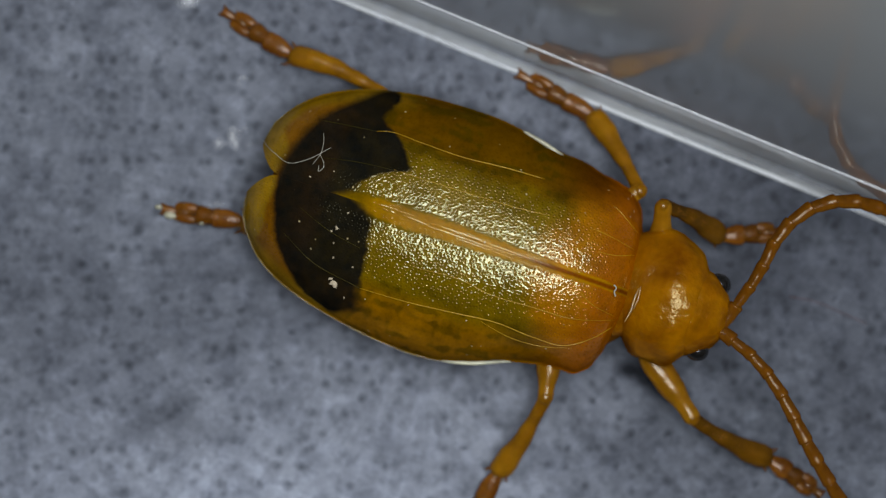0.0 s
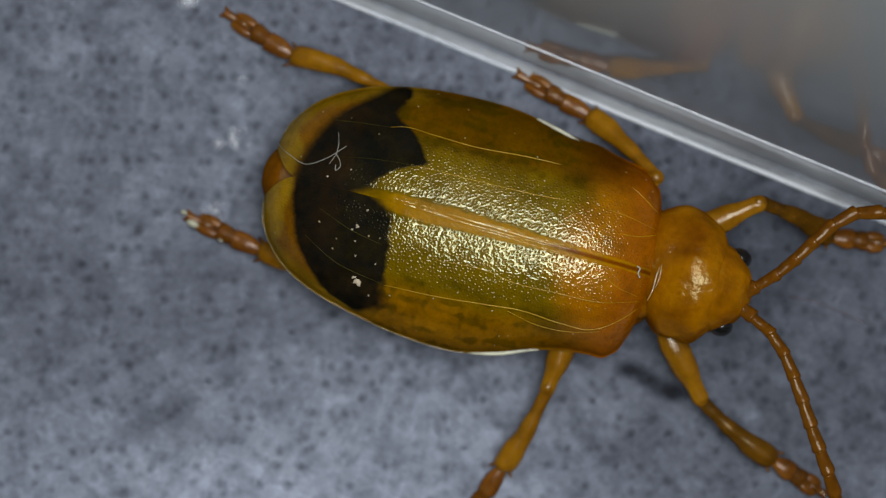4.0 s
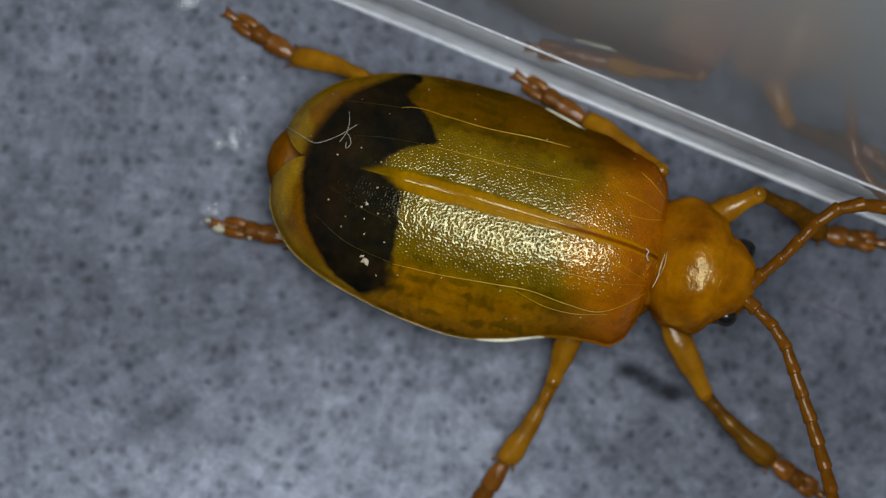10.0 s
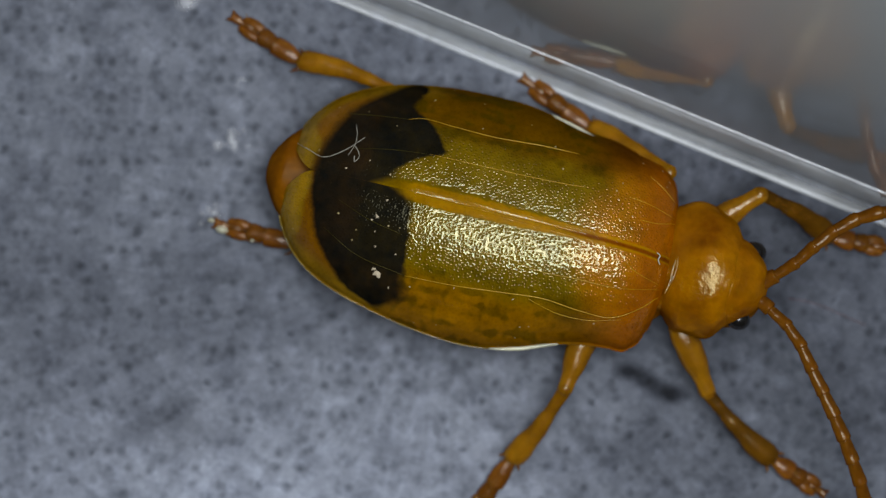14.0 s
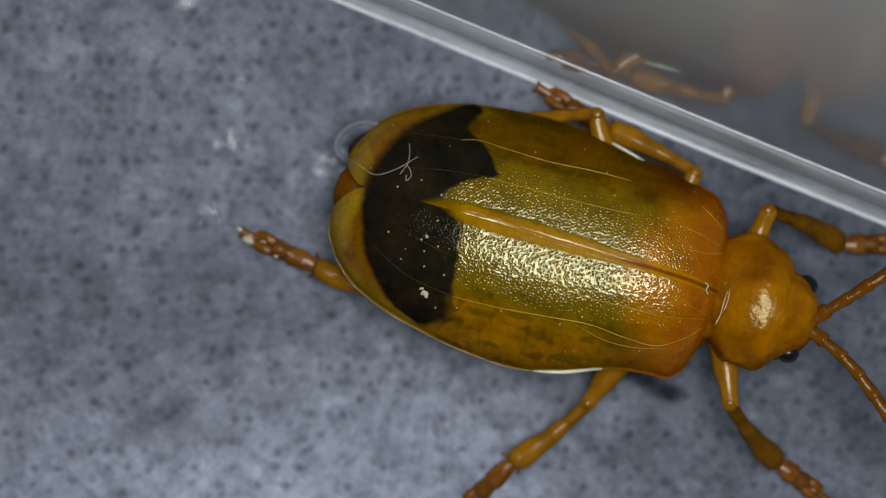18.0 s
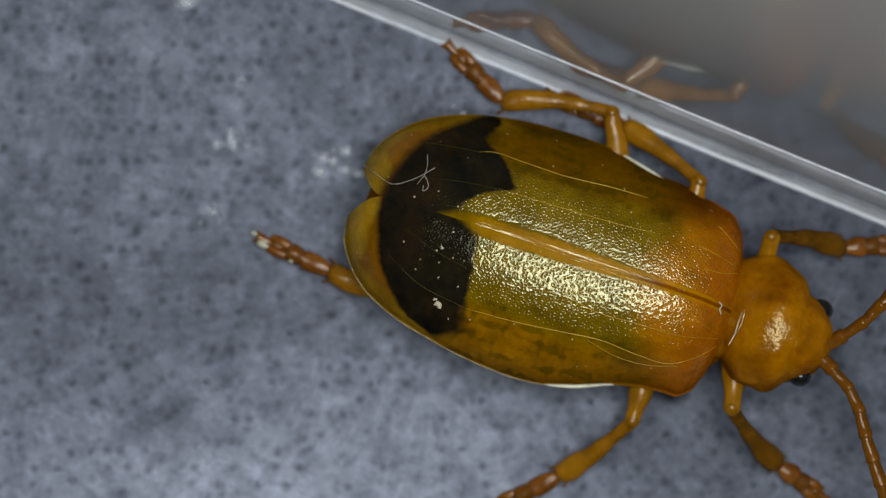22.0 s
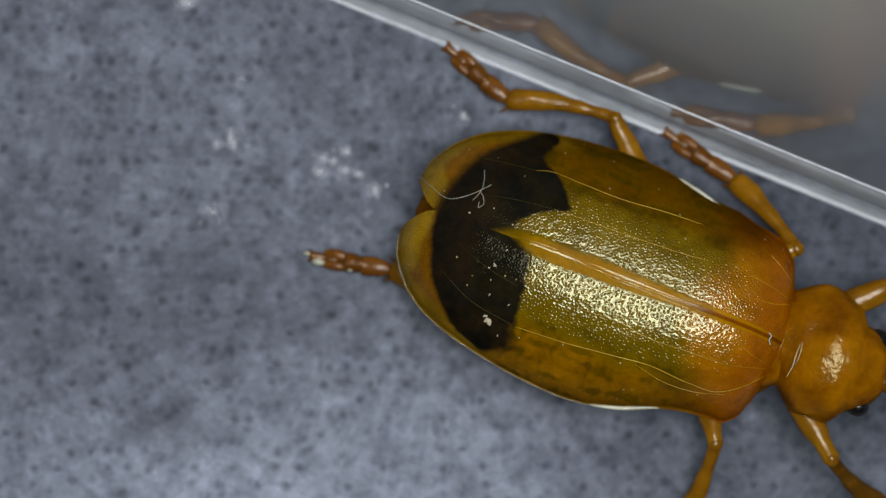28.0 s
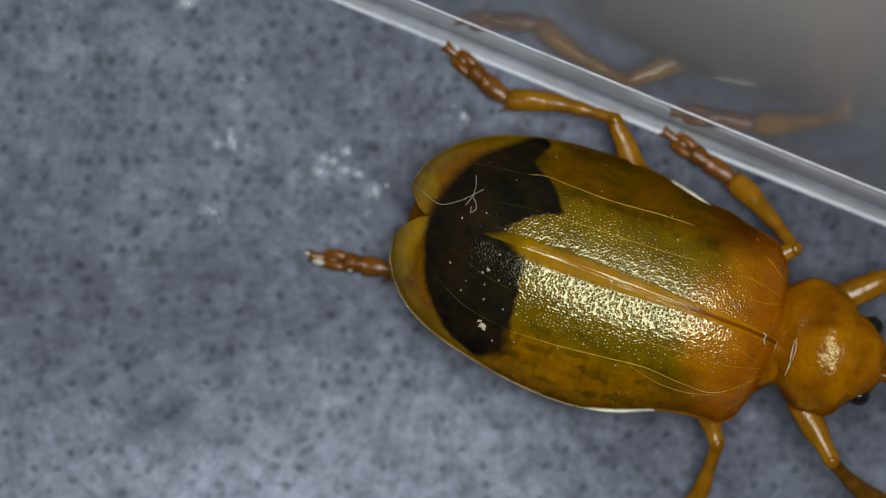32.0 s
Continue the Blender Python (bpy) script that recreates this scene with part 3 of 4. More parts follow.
def build_beetle():
    beetle = new("leaf_beetle")
    tagged(beetle, "orange leaf beetle with olive wing cases and black rear band", "beetle")
    for side in (1, -1):
        build_wing_case(beetle, side)
    xs = -2.75 + 4.95 * np.linspace(0, 1, 50) ** 1.8
    ws = curve([(-2.75, 0.03), (-2.74, 0.12), (-2.70, 0.24), (-2.60, 0.42), (-2.4, 0.66), (-2.0, 0.95), (-1, 1.42), (0.5, 1.4), (1.6, 1.2), (2.2, 0.8)], xs)
    abdomen = part("abdomen", loft("abdomen", [(float(x), 0, 0.78, float(w), min(0.42, 0.8 * float(w)), min(0.42, 0.8 * float(w)), 0.95) for x, w in zip(xs, ws)], 28), ABDOMEN, beetle, "brown orange abdomen")
    part("abdomen_tip", ellipsoid("abdomen_tip", (0, 0, 0), (0.34, 0.26, 0.22)), TIP_DARK, beetle, "dark glossy abdomen tip")
    part("thorax", ellipsoid("thorax", (1.7, 0, 0.78), (1.25, 1.12, 0.42)), ABDOMEN, beetle, "brown orange underside of the thorax")
    part("neck", ellipsoid("neck", (2.55, 0, 1.08), (0.45, 0.66, 0.42)), ORANGE, beetle, "orange neck")
    # pronotum with blunt hind corners; the head is let into it
    prof = [(2.28, 0.38, 0.30), (2.38, 0.62, 0.41), (2.50, 0.70, 0.51), (2.62, 0.78, 0.60), (2.75, 0.875, 0.655), (2.90, 0.945, 0.735), (3.05, 0.950, 0.800), (3.20, 0.920, 0.825),
            (3.33, 0.885, 0.815), (3.42, 0.84, 0.79), (3.48, 0.775, 0.768), (3.54, 0.70, 0.74), (3.62, 0.61, 0.715), (3.70, 0.50, 0.60)]
    fine = np.linspace(2.28, 3.70, 64)
    widths, tops = curve([(p[0], p[1]) for p in prof], fine), curve([(p[0], p[2]) for p in prof], fine)
    mids = curve([(2.28, 0.12), (2.6, 0.17), (2.75, 0.13), (2.9, 0.09), (3.1, 0.07), (3.5, -0.01), (3.7, -0.01)], fine)
    crest = [(p[0], 1.02 + p[2]) for p in prof]
    pronotum = part("pronotum", roughen(loft("pronotum", [(float(x), float(m), 1.02, float(w), float(h), 0.42, 0.93) for x, m, w, h in zip(fine, mids, widths, tops)], 64), 0.030, 0.30, 3), ORANGE, beetle, "glossy orange pronotum")
    prof = [(3.40, 0.58, 0.70), (3.48, 0.635, 0.765), (3.56, 0.645, 0.755), (3.66, 0.625, 0.715), (3.78, 0.565, 0.645), (3.90, 0.46, 0.54), (3.99, 0.34, 0.42), (4.05, 0.21, 0.29), (4.08, 0.06, 0.14)]
    fine = np.linspace(3.40, 4.08, 40)
    widths, tops = curve([(p[0], p[1]) for p in prof], fine), curve([(p[0], p[2]) for p in prof], fine)
    part("head", roughen(loft("head", [(float(x), 0, 1.02, float(w), float(h), 0.42, 0.84) for x, w, h in zip(fine, widths, tops)], 48), 0.022, 0.25, 5), ORANGE, pronotum, "orange head")
    for side in (1, -1):
        part("eye", ellipsoid("eye", (3.76, side * 0.50, 1.22), (0.172, 0.155, 0.175)), EYE, pronotum, "glossy black eye")
    # thin ridges whose pale colour paints the glare along the pronotum's rear edge
    for shift, r, lo, hi in ((0.0, 0.019, -0.46, 0.12), (0.035, 0.012, -0.26, 0.30)):
        ys = np.linspace(lo, hi, 24)
        line = [(2.655 + shift - 0.16 * (y + 0.05) ** 2 + 0.006 * math.sin(y * 17 + shift * 90), y, float(curve(crest, 2.655 + shift)) + 0.002 - 0.12 * y * y) for y in ys]
        part("collar", tube("collar", line, [r * math.sin(math.pi * (k + 1) / 25) ** 0.6 * (0.8 + 0.5 * noise.noise((k * 0.7, shift * 50, 1))) for k in range(24)]), COLLAR, pronotum, "thin collar ridge with its glare painted pale")
    for x, y, r in ((2.665, -0.20, 0.020), (2.655, -0.29, 0.017)):
        part("water_bead", ellipsoid("water_bead", (x, y, float(curve(crest, x)) - 0.008), (r, r, r), 8, 12), WATER, pronotum, "tiny clear bead of liquid")
    # lint and dust caught on the back

    def lint(points, r=0.009):
        line = smooth_line([(x, y, float(back_height(np.array([x]), np.array([y]))[0]) + z) for x, y, z in points], 40)
        part("lint_fibre", tube("lint_fibre", [tuple(p) for p in line], r, 6), LINT, beetle, "fine white lint fibre")

    lint([(-3.05, 0.42, 0.10), (-2.82, 0.29, 0.08), (-2.55, 0.21, 0.04), (-2.3, 0.35, 0.05), (-2.05, 0.60, 0.08)], 0.004)
    lint([(-2.22, 0.30, 0.04), (-2.16, 0.47, 0.10), (-2.17, 0.62, 0.08), (-2.22, 0.77, 0.04)], 0.0038)
    lint([(-2.17, 0.46, 0.05), (-2.09, 0.38, 0.05), (-2.06, 0.30, 0.05), (-2.11, 0.23, 0.04), (-2.13, 0.31, 0.06)], 0.0045)
    lint([(2.36, 0.05, 0.03), (2.41, 0.02, 0.06), (2.40, -0.04, 0.05), (2.44, -0.10, 0.06)], 0.009)
    rng = random.Random(5)
    for x, y, r in ((-1.40, -1.22, 0.050), (-1.47, -1.16, 0.032), (-1.52, -0.20, 0.022), (-1.60, -0.45, 0.026), (-1.66, -0.52, 0.018), (-1.58, -0.66, 0.016),
                    (-1.52, -0.86, 0.018), (-1.22, -0.90, 0.016), (-2.2, 0.12, 0.018), (-1.9, 0.30, 0.014), (-0.3, -1.15, 0.014), (0.55, -1.1, 0.014), (-1.2, -1.35, 0.014)):
        z = float(back_height(np.array([x]), np.array([y]))[0])
        verts = []
        for j in range(9):
            a = 2 * math.pi * j / 9
            q = r * rng.uniform(0.35, 1.4)
            verts.append((x + q * math.cos(a), y + q * math.sin(a), z - 0.006))
        verts += [(x * 0.4 + v[0] * 0.6, y * 0.4 + v[1] * 0.6, z + r * 0.35) for v in verts[:9]]
        faces = [(j, (j + 1) % 9, 9 + (j + 1) % 9, 9 + j) for j in range(9)] + [tuple(range(9, 18))]
        part("dust_flake", mesh_of("dust_flake", verts, faces), FLAKE, beetle, "cream dust flake")
    return beetle, abdomen, pronotum


def limb(name, length, radii, flat=0.85, bow=0.0):
    """A limb piece along x, from 0 to its length, with the given half widths."""
    n = 34
    ss = np.linspace(0, 1, n)
    w = curve([(k / (len(radii) - 1), r) for k, r in enumerate(radii)], ss)
    cap = np.sqrt(np.clip(1 - (np.clip(np.abs(ss - 0.5) * 2 - 0.84, 0, 1) / 0.163) ** 2, 0.04, 1))
    me = loft(name, [(float(s * length), bow * math.sin(math.pi * s), 0, float(r * c), float(r * c * flat), float(r * c * flat), 1.0) for s, r, c in zip(ss, w, cap)], 18)
    return roughen(me, 0.14 * max(radii), 1.6 * max(radii), length)


def bristles(parent, length, radius, count, reach, seed, bow=0.0):
    """Fine hairs along a limb."""
    rng = random.Random(seed)
    verts, faces = [], []
    for _ in range(count):
        x, a = length * rng.uniform(0.15, 1.0), rng.uniform(-0.6, math.pi + 0.6)
        out = Vector((0, math.cos(a), math.sin(a)))
        root = Vector((x, bow * math.sin(math.pi * x / length), 0)) + out * (radius * (0.55 + 0.35 * x / length))
        tip = root + out * reach * rng.uniform(0.5, 1.0) + Vector((reach * rng.uniform(0.5, 1.2), 0, 0))
        side = Vector((0, -math.sin(a), math.cos(a))) * 0.006
        base = len(verts)
        verts += [tuple(root + side), tuple(root - side), tuple(root + Vector((0.008, 0, 0))), tuple(tip)]
        faces += [(base, base + 1, base + 3), (base + 1, base + 2, base + 3), (base + 2, base, base + 3)]
    tagged(part("bristles", mesh_of("bristles", verts, faces), RUST, parent, "fine rusty bristles"), kind="stuff")


LEG_SIZE = {"hind": (1.70, 1.72, 1.28), "mid": (1.32, 1.52, 1.32), "fore": (1.42, 1.56, 1.02)}


def build_leg(beetle, kind, side):
    fl, tl, sl = LEG_SIZE[kind]
    femur = part("femur", limb("femur", fl, [0.13, 0.19, 0.205, 0.18, 0.135, 0.112]), AMBER, beetle, "amber thigh")
    bend = side * {"hind": -0.09, "mid": -0.04, "fore": 0.05}[kind]
    slim = 1.06 if kind == "mid" else 1.08 if kind == "fore" else 1.0
    tibia = part("tibia", limb("tibia", tl, [slim * r for r in (0.100, 0.090, 0.106, 0.134, 0.162, 0.160)], 0.8, bend), DUSKY if kind == "fore" else AMBER, beetle, "dusky amber shin widening to the foot" if kind == "fore" else "amber shin widening to the foot")
    part("knee", ellipsoid("knee", (0.06, 0, 0), (0.12, 0.112, 0.105), 10, 14), AMBER, tibia, "glossy amber knee")
    for k in (-1, 1):
        part("spur", tube("spur", [(tl * 0.96, k * 0.11, -0.02), (tl * 1.0, k * 0.16, -0.05), (tl * 1.04, k * 0.19, -0.08)], [0.025, 0.018, 0.004]), RUST, tibia)
    bristles(tibia, tl, 0.135, 120, 0.05, tl + side, bend)
    u = sl / 1.28
    tarsus = part("tarsus", limb("tarsus", 0.46 * u, [0.09, 0.115, 0.14, 0.14], 0.7), RUST, beetle, "rust-coloured foot in lobed segments")
    part("foot_segment", loft("foot_segment", [(u * x, 0, -0.01, w, 0.085, 0.07, 1.0) for x, w in ((0.36, 0.08), (0.45, 0.11), (0.56, 0.135), (0.66, 0.145), (0.71, 0.10))], 14), MAHOGANY, tarsus)
    for k in (-1, 1):
        part("foot_lobe", ellipsoid("foot_lobe", (u * 0.84, k * 0.078, -0.02), (0.20 * u, 0.080, 0.065), 10, 12), RUST, tarsus)
    bristles(tarsus, 1.0 * u, 0.15, 150, 0.045, sl + side)
    part("claw_segment", limb_at("claw_segment", u * 0.80, 0.42 * u, [0.04, 0.05, 0.06, 0.075]), MAHOGANY, tarsus)
    for k in (-1, 1):
        part("claw", tube("claw", [(u * 1.17, k * 0.03, 0.0), (u * 1.21, k * 0.06, 0.0), (u * 1.24, k * 0.075, -0.02), (u * 1.26, k * 0.07, -0.04)], [0.028, 0.024, 0.016, 0.004]), MAHOGANY, tarsus)
    # pale blobs that paint the white glints on this foot
    if kind == "hind" and side < 0:
        for x, y, r in ((1.08, 0.075, 0.095), (0.60, 0.115, 0.040), (1.27, -0.02, 0.055)):
            part("foot_glint", ellipsoid("foot_glint", (u * x, y, 0.03), (r, 0.6 * r, 0.5 * r), 8, 10), PALE, tarsus, "pale blob, painted glint on the foot")
    return femur, tibia, tarsus


def limb_at(name, x0, length, radii):
    me = limb(name, length, radii)
    me.transform(Matrix.Translation((x0 * MM, 0, 0)))
    return me


JOINT = 0.36


def build_antenna(beetle):
    """Eleven rod-like joints, the second one short, each widening to its tip."""
    out = []
    for k in range(11):
        r = 0.082 + 0.004 * min(k, 5)
        if k == 0:
            r = 0.105
        out.append(part("antenna_joint", limb("antenna_joint", JOINT * 1.13, [r * 0.95, r * 0.86, r * 0.88, r * 0.95, r * 1.05, r * 1.03], 1.0), RUSSET, beetle, "red brown antenna joint"))
        part("joint_ring", ellipsoid("joint_ring", (JOINT * 1.03, 0, 0), (0.034, r * 1.03, r * 1.03), 8, 16), RUST, out[-1], "glossy swollen joint ring")
    return out


build_ground()
build_container()
build_specks()
BEETLE, ABDOMEN_PART, PRONOTUM = build_beetle()
DROPLET = part("droplet", ellipsoid("droplet", (0, 0, 0), (0.40, 0.31, 0.24)), WATER, BEETLE, "clear droplet at the tail")
TIP = next(o for o in BEETLE.children if o.name == "abdomen_tip")
LEGS = {(kind, side): build_leg(BEETLE, kind, side) for kind in ("hind", "mid", "fore") for side in (1, -1)}
ANTENNAE = {side: build_antenna(BEETLE) for side in (1, -1)}
HIP = {"hind": (0.95, 0.62, 0.62), "mid": (1.78, 0.70, 0.66), "fore": (2.86, 0.55, 0.80)}


# ---- what moves ----
def body_pose(x, y, turn, lean):
    """The beetle's pose: where it stands, its heading, and its lean about a line at the height of its sides."""
    return pose(x * MM, y * MM, 0, 0, 0, turn) @ pose(0, 0, 0.9 * MM) @ pose(0, 0, 0, lean) @ pose(0, 0, -0.9 * MM)


# shift and turn of the pronotum against the body: seconds, mm, mm, degrees
NECK = [
    (0, 0.067, 0.060, -0.1), (0.5, 0.068, 0.072, -0.1), (1, 0.057, 0.018, 0.6), (1.5, 0.083, 0.055, -0.4), (2, 0.057, 0.085, -1.5), (3, 0.029, 0.090, -0.9),
    (3.5, 0.031, 0.084, -0.8), (5.5, 0.004, 0.051, 0.2), (6, 0.010, 0.056, -0.7), (7, 0.027, 0.075, -0.1), (8, -0.024, 0.094, -0.1), (9, -0.032, 0.046, 0.1),
    (10, -0.002, 0.027, -0.2), (11, -0.010, 0.039, -0.0), (12, 0.013, 0.080, -1.3), (13, 0.016, 0.047, -0.4), (14, 0.000, 0.000, 0.0), (14.5, 0.012, -0.010, -0.5),
    (16.5, 0.070, 0.009, 0.4), (17, 0.087, -0.018, 0.8), (18, 0.057, -0.005, 0.1), (19, 0.082, 0.037, 1.5), (20, 0.082, 0.017, 2.5), (21, 0.083, 0.014, 1.6),
    (22, 0.079, -0.010, -0.7), (23, 0.107, 0.023, 0.6), (24, 0.091, 0.041, 0.7), (25, 0.190, 0.045, -1.4), (25.5, 0.198, 0.052, -4.5), (27.5, 0.214, 0.025, -2.0),
    (28, 0.201, 0.025, 2.5), (28.5, 0.200, 0.004, 11.4), (29, 0.198, -0.005, 10.9), (30, 0.178, 0.016, 8.0), (31, 0.182, 0.050, 7.0), (32, 0.189, 0.047, 8.6)]


def neck_pose(x, y, turn):
    return pose(x * MM, y * MM, 0) @ pose(2.58 * MM, 0, 0, 0, 0, turn) @ pose(-2.58 * MM, 0, 0)


def along(a, b):
    """The pose at a (in mm) whose x axis points to b."""
    x = (Vector(b) - Vector(a)).normalized()
    y = Vector((0, 0, 1)).cross(x)
    y = y.normalized() if y.length > 1e-4 else Vector((0, 1, 0))
    z = x.cross(y)
    return Matrix(((x.x, y.x, z.x, a[0] * MM), (x.y, y.y, z.y, a[1] * MM), (x.z, y.z, z.z, a[2] * MM), (0, 0, 0, 1)))


def at_time(rows, t):
    ts = [r[0] for r in rows]
    return [float(np.interp(t, ts, [r[k] for r in rows])) for k in range(1, len(rows[0]))]


def walk_leg(kind, side, path, rows):
    """Keys a leg from the places on the bench over which its knee, ankle and claws stand."""
    femur, tibia, tarsus = LEGS[kind, side]
    fl, tl, sl = LEG_SIZE[kind]
    keys = ([], [], [])
    hx, hy, hz = HIP[kind]
    for t, *body in path:
        back = body_pose(*body).inverted()
        kx, ky, ax, ay, cx, cy = at_time(rows, t)
        ankle, claw = Vector((ax, ay, 0.22)), Vector((cx, cy, 0.05))
        flat = math.hypot(kx - ax, ky - ay)
        knee = Vector((kx, ky, min(0.22 + math.sqrt(max(tl * tl - flat * flat, 0.12)), 0.76 if kind == "mid" else 1.15)))
        knee, ankle, claw = [(back @ (p * MM)) / MM for p in (knee, ankle, claw)]
        hip = Vector((hx, side * hy, hz))
        if kind == "fore":
            hip = (neck_pose(*at_time(NECK, t)) @ (hip * MM)) / MM
        way = (ankle - knee).normalized()
        knee = ankle - way * (tl - 0.10)
        keys[1].append((t, along(ankle - way * (tl - 0.04), ankle + way)))
        way = (knee - hip).normalized()
        keys[0].append((t, along(knee - way * (fl - 0.09), knee + way)))
        keys[2].append((t, along(ankle, claw)))
    for piece, r in zip((femur, tibia, tarsus), keys):
        walk(piece, r)


def walk_antenna(side, path, rows, heights):
    """Keys an antenna's joints along a smooth line over the bench."""
    keys = [[] for _ in range(11)]
    for t, *body in path:
        back = body_pose(*body).inverted()
        flat = at_time(rows, t)
        line = smooth_line([((back @ (Vector((flat[2 * k], flat[2 * k + 1], heights[k])) * MM)) / MM) for k in range(len(heights))], 200)
        root = line[0] - (line[12] - line[0]) / max(np.linalg.norm(line[12] - line[0]), 1e-6) * 0.20
        line = np.concatenate([[root], line])
        d = np.concatenate([[0], np.cumsum(np.linalg.norm(np.diff(line, axis=0), axis=1))])
        spots = [Vector([float(np.interp(k * JOINT, d, line[:, j])) for j in range(3)]) for k in range(12)]
        for k in range(1, 12):
            if k * JOINT > d[-1]:
                spots[k] = spots[k - 1] + (Vector(line[-1]) - Vector(line[-30])).normalized() * JOINT
        for k in range(11):
            keys[k].append((t, along(spots[k], spots[k + 1])))
    for piece, r in zip(ANTENNAE[side], keys):
        walk(piece, r)


def motions():
    path = [
        (0, 0.158, 0.190, -18.76, -1.0), (0.5, 0.177, 0.188, -16.90, -1.0), (1, 0.278, 0.314, -16.85, -1.0), (1.5, 0.328, 0.306, -16.26, -1.0),
        (2, 0.370, 0.275, -15.52, -1.0), (2.5, 0.370, 0.247, -15.57, -1.0), (3, 0.385, 0.272, -15.31, -1.0), (3.5, 0.418, 0.294, -15.18, -1.0),
        (5.5, 0.501, 0.417, -16.02, -4.5), (6, 0.508, 0.456, -16.16, -5.0), (6.5, 0.525, 0.464, -16.37, -5.5), (7, 0.495, 0.441, -16.34, -6.0),
        (7.5, 0.473, 0.384, -16.40, -6.5), (8, 0.520, 0.440, -16.71, -7.0), (8.5, 0.525, 0.508, -16.32, -7.0), (9, 0.525, 0.499, -16.45, -7.0),
        (9.5, 0.553, 0.504, -16.37, -7.0), (10, 0.559, 0.518, -16.21, -7.0), (10.5, 0.566, 0.483, -16.09, -7.0), (11, 0.565, 0.466, -15.96, -7.0),
        (11.5, 0.567, 0.452, -16.12, -7.0), (12, 0.563, 0.442, -16.14, -7.0), (12.5, 0.597, 0.436, -15.87, -7.0), (13, 0.620, 0.438, -15.74, -7.0),
        (13.5, 0.685, 0.431, -15.04, -7.0), (14, 0.719, 0.401, -14.50, -7.0), (14.5, 0.778, 0.444, -14.85, -7.0), (16.5, 1.011, 0.096, -13.61, -6.0),
        (17, 1.235, 0.132, -14.76, -6.0), (17.5, 1.374, 0.122, -16.09, -6.0), (18, 1.436, 0.068, -16.52, -6.0), (18.5, 1.439, -0.033, -16.08, -5.8),
        (19, 1.447, -0.146, -15.37, -5.5), (19.5, 1.550, -0.255, -15.64, -5.2), (20, 1.584, -0.188, -16.23, -5.0),
        (20.5, 1.564, -0.190, -16.00, -5.1), (21, 1.627, -0.134, -16.83, -5.2), (21.5, 1.635, -0.114, -17.59, -5.4),
        (22, 1.649, -0.131, -18.27, -5.5), (22.5, 1.644, -0.126, -18.24, -5.2), (23, 1.679, -0.270, -19.55, -5.0),
        (23.5, 1.776, -0.234, -19.74, -4.8), (24, 1.933, -0.215, -21.79, -4.5), (24.5, 1.945, -0.312, -22.67, -4.3),
        (25, 1.973, -0.304, -22.49, -4.2), (25.5, 2.059, -0.310, -21.93, -4.0), (27.5, 2.332, -0.306, -21.08, -4.0),
        (28, 2.393, -0.431, -21.04, -4.0), (28.5, 2.376, -0.475, -20.58, -4.1), (29, 2.354, -0.434, -20.38, -4.1),
        (29.5, 2.356, -0.428, -20.24, -4.2), (30, 2.331, -0.439, -20.31, -4.2), (30.5, 2.315, -0.451, -19.98, -4.3),
        (31, 2.314, -0.452, -19.99, -4.4), (31.5, 2.302, -0.468, -19.94, -4.4), (32, 2.301, -0.476, -20.03, -4.5)]
    walk(BEETLE, [(t, body_pose(*row)) for t, *row in path])
    walk(PRONOTUM, [(t, neck_pose(x, y, turn)) for t, x, y, turn in NECK])
    walk(ABDOMEN_PART, [(t, pose(-x * MM, 0, 0)) for t, x in (
        (0, 0.02), (1, 0.02), (1.5, 0.25), (2, 0.40), (3.5, 0.46), (5.5, 0.12), (7, 0.10), (8, 0.44), (9, 0.45), (13, 0.48), (14, 0.60), (14.5, 0.58), (16.5, 0.36), (18, 0.34), (20, 0.22), (21, 0.10), (24, 0.16), (28, 0.18), (32, 0.18))])
    walk(TIP, [(t, pose(x * MM, y * MM, 0.80 * MM, 0, 0, 40)) for t, x, y in (
        (0, -2.20, 0.00), (14.5, -2.30, 0.20), (16.5, -2.90, 0.72), (17, -2.90, 0.74), (18, -2.78, 0.66), (20, -2.75, 0.60), (21, -2.30, 0.20), (32, -2.20, 0.00))])
    walk(DROPLET, [(t, pose(x * MM, y * MM, 0.78 * MM, 0, 0, 40)) for t, x, y in (
        (0, -2.00, 0.00), (14.5, -2.10, 0.20), (16.5, -2.40, 0.50), (17, -2.75, 0.68), (17.5, -2.92, 0.72), (18, -2.92, 0.72), (20, -2.84, 0.66), (21, -2.30, 0.30), (32, -2.00, 0.00))])
    # hind leg, left side
    early = [(0, -0.67, 2.14, -2.23, 2.85, -3.34, 3.57), (3.5, -0.65, 2.20, -2.21, 2.84, -3.34, 3.57), (6, -0.73, 2.25, -2.21, 2.84, -3.34, 3.57),
        (8, -0.72, 2.28, -2.21, 2.84, -3.34, 3.56), (9, -0.72, 2.28, -2.19, 2.85, -3.33, 3.55), (9.6, -0.69, 2.26, -2.19, 2.84, -3.33, 3.58),
        (13, -0.59, 2.26, -2.17, 2.82, -3.32, 3.60), (14, -0.52, 2.22, -2.09, 2.79, -3.31, 3.60), (14.5, -0.45, 2.22, -2.04, 2.79, -3.31, 3.59)]
